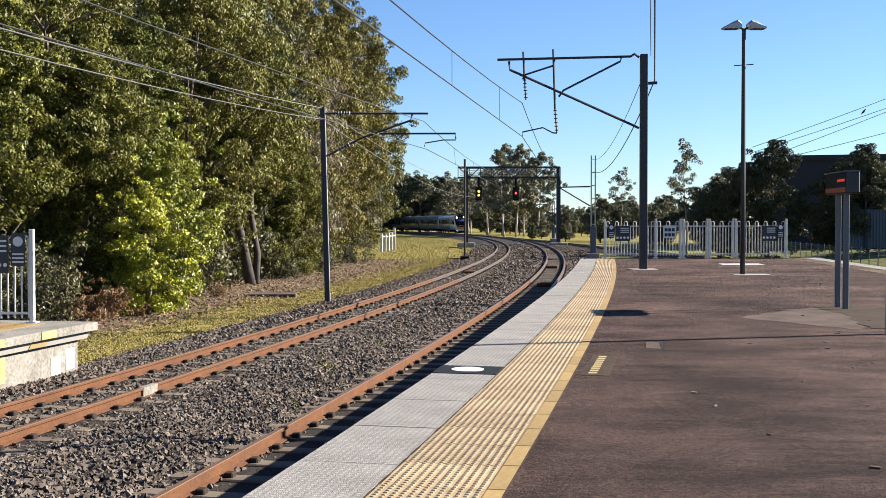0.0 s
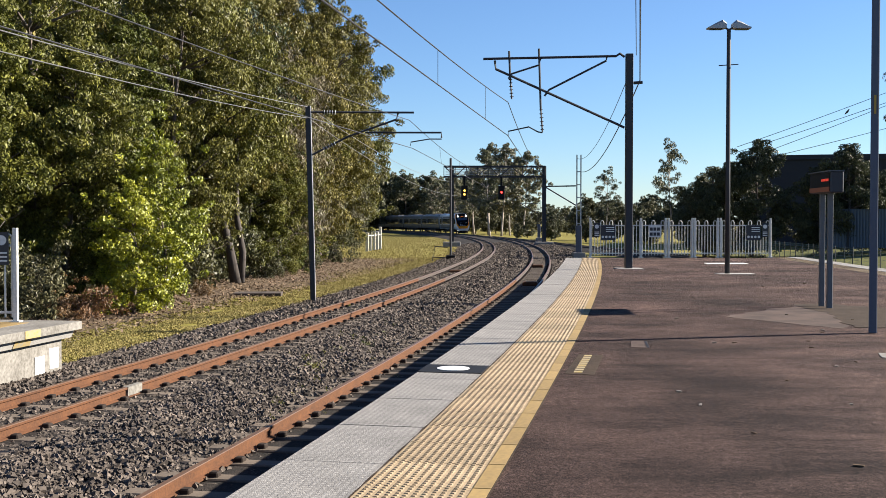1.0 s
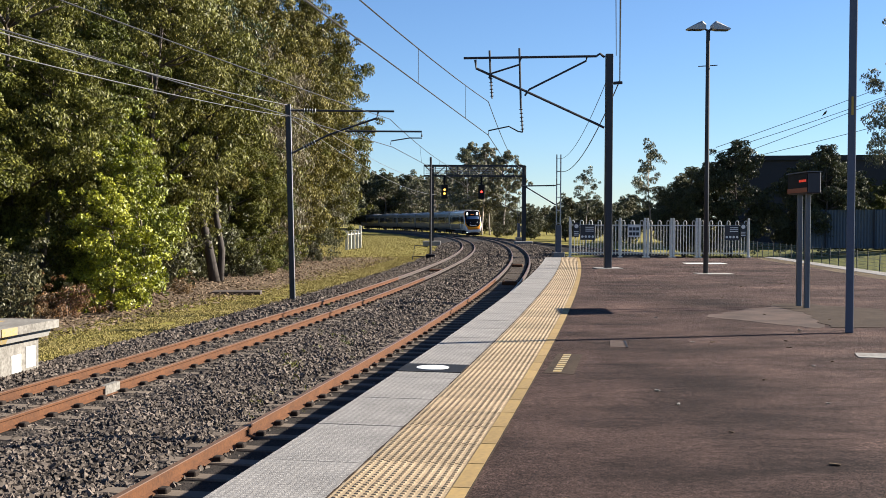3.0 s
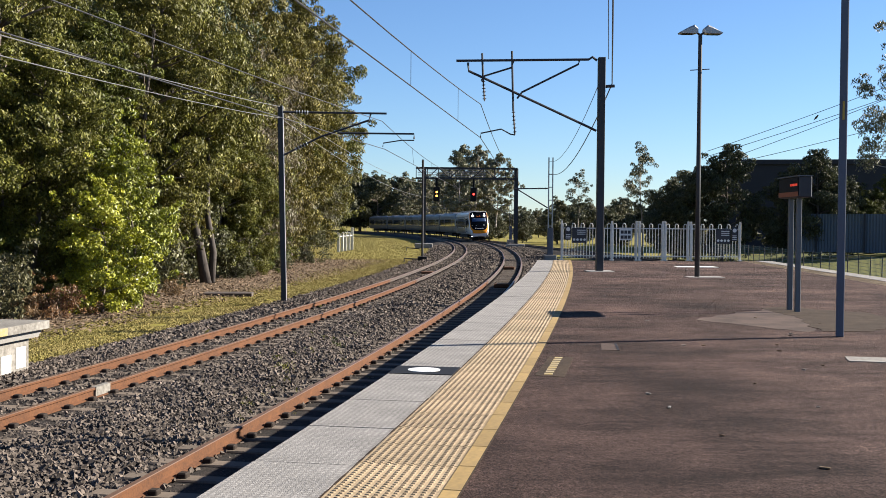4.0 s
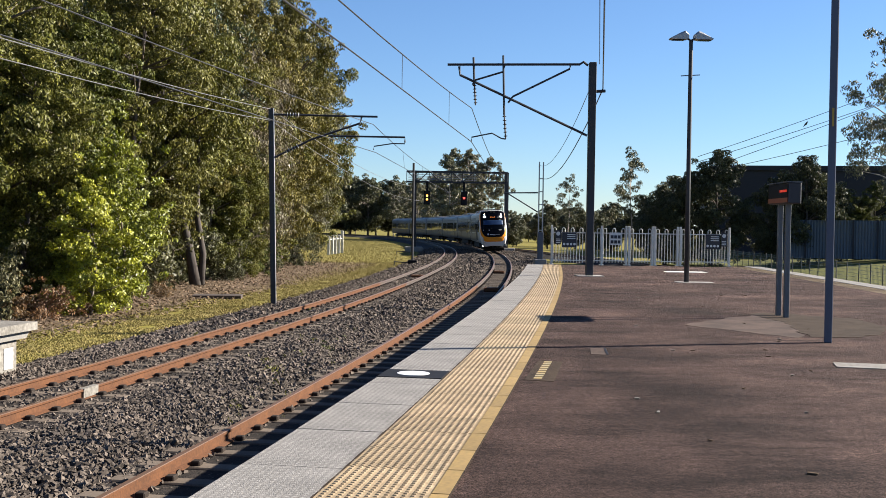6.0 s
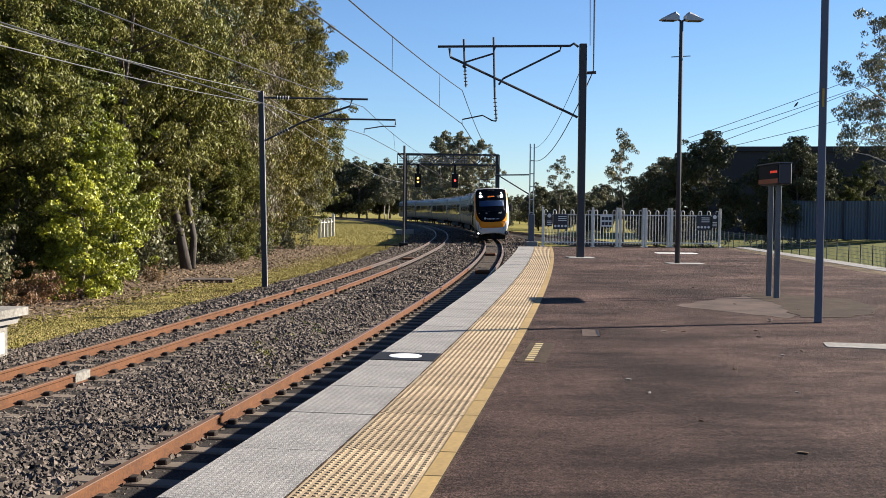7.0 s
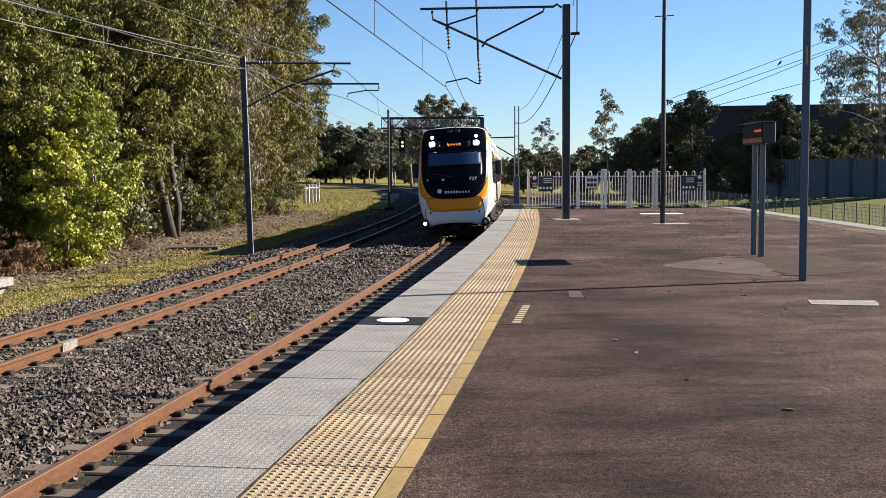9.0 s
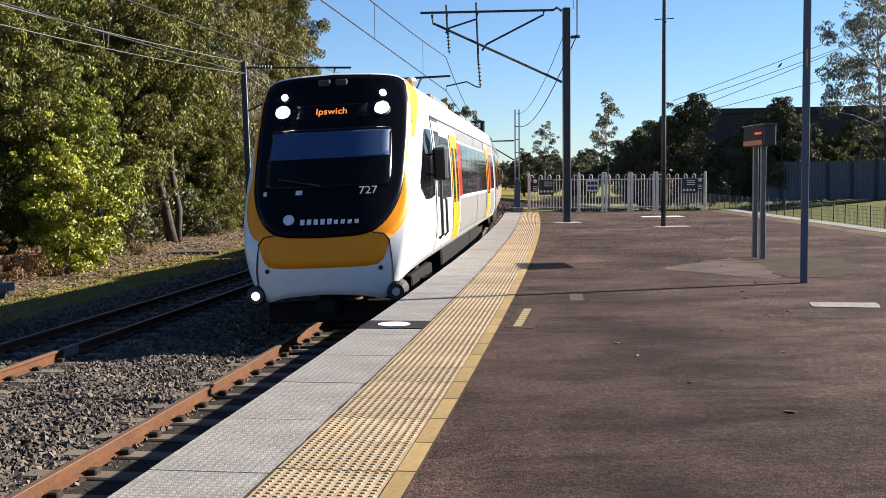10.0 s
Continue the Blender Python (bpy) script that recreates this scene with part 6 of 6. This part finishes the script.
def build_markings():
    """Painted marks, lids and patches on the platform."""
    m = tagged(empty("stop_marker"), "black painted stop marker with a white disc on the platform edge", "floor marking")
    s0 = s_at(10.95)
    swept("panel", [(1.545, 0.0), (1.545, 0.012), (2.19, 0.012), (2.19, 0.0)], s0, s0 + 0.56, 0.28, M["black_paint"], m)
    c = arc(s0 + 0.28, 1.86)
    bm = bmesh.new()
    tube(bm, [(c.x, c.y, 0.005), (c.x, c.y, 0.017)], 0.165, 32)
    part("disc", bm, M["sign_white"], m, "white disc")
    lid = tagged(empty("pit_lid"), "grey pit lid with worn yellow bars in the asphalt", "pit lid")
    flat_patch("lid", [(1.34, 10.55), (1.62, 10.45), (1.96, 12.0), (1.70, 12.1)], 0.003, M["dirt"], lid, 0.01)
    for i in range(9):
        y = 10.62 + i * 0.16
        x = 1.44 + i * 0.036
        flat_patch("yellow_bar", [(x, y), (x + 0.085, y - 0.01), (x + 0.105, y + 0.10), (x + 0.02, y + 0.11)], 0.0055, M["yellow_worn"], lid, 0.005)
    lid2 = tagged(empty("pit_lid"), "small pale pit lid in the asphalt", "pit lid")
    flat_patch("lid", [(2.42, 12.75), (2.62, 12.7), (2.74, 13.4), (2.54, 13.45)], 0.003, M["patch"], lid2, 0.01)
    flat_patch("crack", [(2.60, 12.7), (2.625, 12.7), (2.73, 13.4), (2.70, 13.4)], 0.0055, M["black_paint"], lid2, 0.004)
    for name, label, mat, z, pts in (
            ("repair_patch", "pale worn paving patch beside the display posts", "patch", 0.002, [(4.7, 16.9), (5.3, 17.7), (6.67, 19.2), (7.2, 18.9), (6.4, 16.6), (5.9, 15.0), (5.5, 15.4)]),
            ("dirt_patch", "brown dirt and leaf litter at the display posts", "dirt", 0.0045, [(6.6, 19.4), (7.3, 19.5), (8.1, 18.4), (8.0, 16.8), (7.3, 15.6), (6.4, 15.0), (6.05, 15.2), (6.5, 17.2)]),
            ("concrete_slab", "pale concrete slab set in the asphalt", "pale_render", 0.006, [(5.02, 11.75), (5.70, 11.55), (5.88, 12.0), (5.12, 12.15)]),
            ("concrete_slab", "pale concrete strip set in the asphalt", "white_paint", 0.012, [(9.9, 38.0), (11.4, 38.0), (11.45, 38.9), (10.0, 38.9)])):
        th = tagged(empty(name), label, "ground patch")
        flat_patch("surface", ragged(pts, 0.14 if len(pts) > 4 else 0.03), z, M[mat], th, 0.02)
    for path_pts, w in (([(4.23, 5.15), (4.24, 5.0), (4.30, 4.93), (4.31, 4.80), (4.40, 4.70), (4.47, 4.66)], 0.007), ([(4.9, 9.9), (4.98, 9.6), (5.06, 9.55), (5.1, 9.3)], 0.006),
                        ([(3.0, 8.2), (3.22, 8.15), (3.4, 8.22), (3.7, 8.12)], 0.005), ([(2.2, 15.4), (2.8, 15.35), (3.5, 15.5), (4.4, 15.4)], 0.009)):
        bm = bmesh.new()
        left = [bm.verts.new((x, y, 0.0035)) for x, y in path_pts]
        right = [bm.verts.new((x + w, y + w * 0.6, 0.0035)) for x, y in path_pts]
        for k in range(len(path_pts) - 1):
            bm.faces.new((left[k], right[k], right[k + 1], left[k + 1]))
        tagged(ob_mesh("crack", bm, M["black_paint"]), "thin dark crack in the asphalt", "crack", "cracks in the asphalt")
    rng = random.Random(12)
    for i in range(40):
        y = rng.uniform(6.0, 36.0)
        x = rng.uniform(0.30 * y - 0.2, 0.46 * y) if i % 3 else rng.uniform(0.12 * y + 0.6, 0.4 * y)
        if not arc(s_at(y), 3.1).x < x < right_edge(y) - 1.5:
            continue
        a, L, w = rng.uniform(0, 6.3), rng.uniform(0.012, 0.04), rng.uniform(0.005, 0.014)
        bm = bmesh.new()
        box(bm, -L, L, -w, w, 0.0, 0.010, 0.003, m=pose(x, y, 0.002, 0, 0, math.degrees(a)))
        ob = ob_mesh("litter_scrap", bm, M["pale_render" if i % 3 == 0 else "litter"])
        tagged(ob, "small pale scrap lying on the asphalt" if i % 3 == 0 else "small dry leaf lying on the asphalt", "litter", "litter on the platform")
    twig = tubes(([(5.05, 10.0, 0.01), (5.2, 10.08, 0.015), (5.33, 9.96, 0.02)], 0.005), seg=5)
    tagged(ob_mesh("twig", twig, M["bark"]), "thin brown twig lying on the asphalt", "twig")
    # pale painted length of rail and small trackside boxes
    swept("painted_length", [(-3.572, RAIL - 0.148), (-3.57, RAIL - 0.01), (-3.568, RAIL + 0.003), (-3.655, RAIL + 0.003), (-3.66, RAIL - 0.148)], s_at(14.9), s_at(15.35), 0.5, M["pale_render"], track_far)
    for s, o in ((s_at(43), 0.15), (s_at(53), -4.0), (s_at(60), -0.1)):
        p = arc(s, o)
        bx = tagged(empty("trackside_unit", arc_pose(s, o, -1.06)), "low rusty trackside unit between the rails", "trackside box")
        part("cover", boxes((-0.3, 0.3, -0.25, 0.25, 0.0, 0.16), bevel=0.03), M["rust"], bx)
    cul = tagged(empty("drain_slab", pose(-6.45, 40.6, -1.36, 0, 0, 4)), "low brown drain slab in the grass with a dark opening", "drain")
    part("slab", boxes((-0.9, 0.9, -0.5, 0.5, 0.05, 0.20), bevel=0.02), M["rail_dark"], cul)
    part("opening", boxes((-0.7, 0.7, -0.53, -0.45, 0.0, 0.12)), M["black_paint"], cul)
    st = tagged(empty("concrete_marker", pose(-1.5, 44.0, -1.32)), "small pale concrete marker in the grass", "marker")
    part("block", boxes((-0.2, 0.2, -0.15, 0.15, 0, 0.14), bevel=0.02), M["white_paint"], st)
    bird = tagged(empty("bird", pose(35.1, 89.9, 10.62, 0, 0, 200)), "black bird perched on the power line", "bird")
    bm = bmesh.new()
    tube(bm, [(0, -0.26, -0.08), (0, -0.12, 0.02), (0, 0.02, 0.1), (0, 0.14, 0.2), (0, 0.20, 0.24)], [0.02, 0.05, 0.09, 0.07, 0.03], 10)
    part("body", bm, M["feather"], bird, smooth=True)
    part("head", tubes(([(0, 0.14, 0.22), (0, 0.2, 0.27), (0, 0.25, 0.27), (0, 0.32, 0.25)], [0.03, 0.055, 0.045, 0.008])), M["feather"], bird)



def build_fallen_leaves():
    """Dry leaves strewn under the edge of the bush."""
    rng = np.random.default_rng(21)
    n = 26000
    s = 18 + 62 * rng.uniform(0, 1, n) ** 1.4
    o = -8.9 - 6.0 * rng.uniform(0, 1, n) ** 0.8
    a = A0 + s / R0
    p = np.stack([CX + (R0 + o) * np.cos(a), CY + (R0 + o) * np.sin(a), -1.3 + 0.010 * np.clip(-o - 9, 0, None) + rng.uniform(0.045, 0.10, n)], 1)
    ax = rng.normal(size=(n, 3)) * np.array([1, 1, 0.35])
    ax /= np.linalg.norm(ax, axis=1)[:, None]
    sd = np.cross(ax, rng.normal(size=(n, 3)) * 0.3 + np.array([0, 0, 1.0]))
    sd /= np.linalg.norm(sd, axis=1)[:, None]
    ln = rng.uniform(0.03, 0.085, n)[:, None]
    v = np.stack([p - ax * ln, p + sd * ln * 0.4, p + ax * ln, p - sd * ln * 0.4], 1).reshape(-1, 3)
    tagged(new("fallen_leaves", cloud_mesh("fallen_leaves", v, M["fallen_leaf"])), "dry brown fallen leaves strewn under the bush", "leaves", kind="stuff")


build_fallen_leaves()
build_markings()
motions()
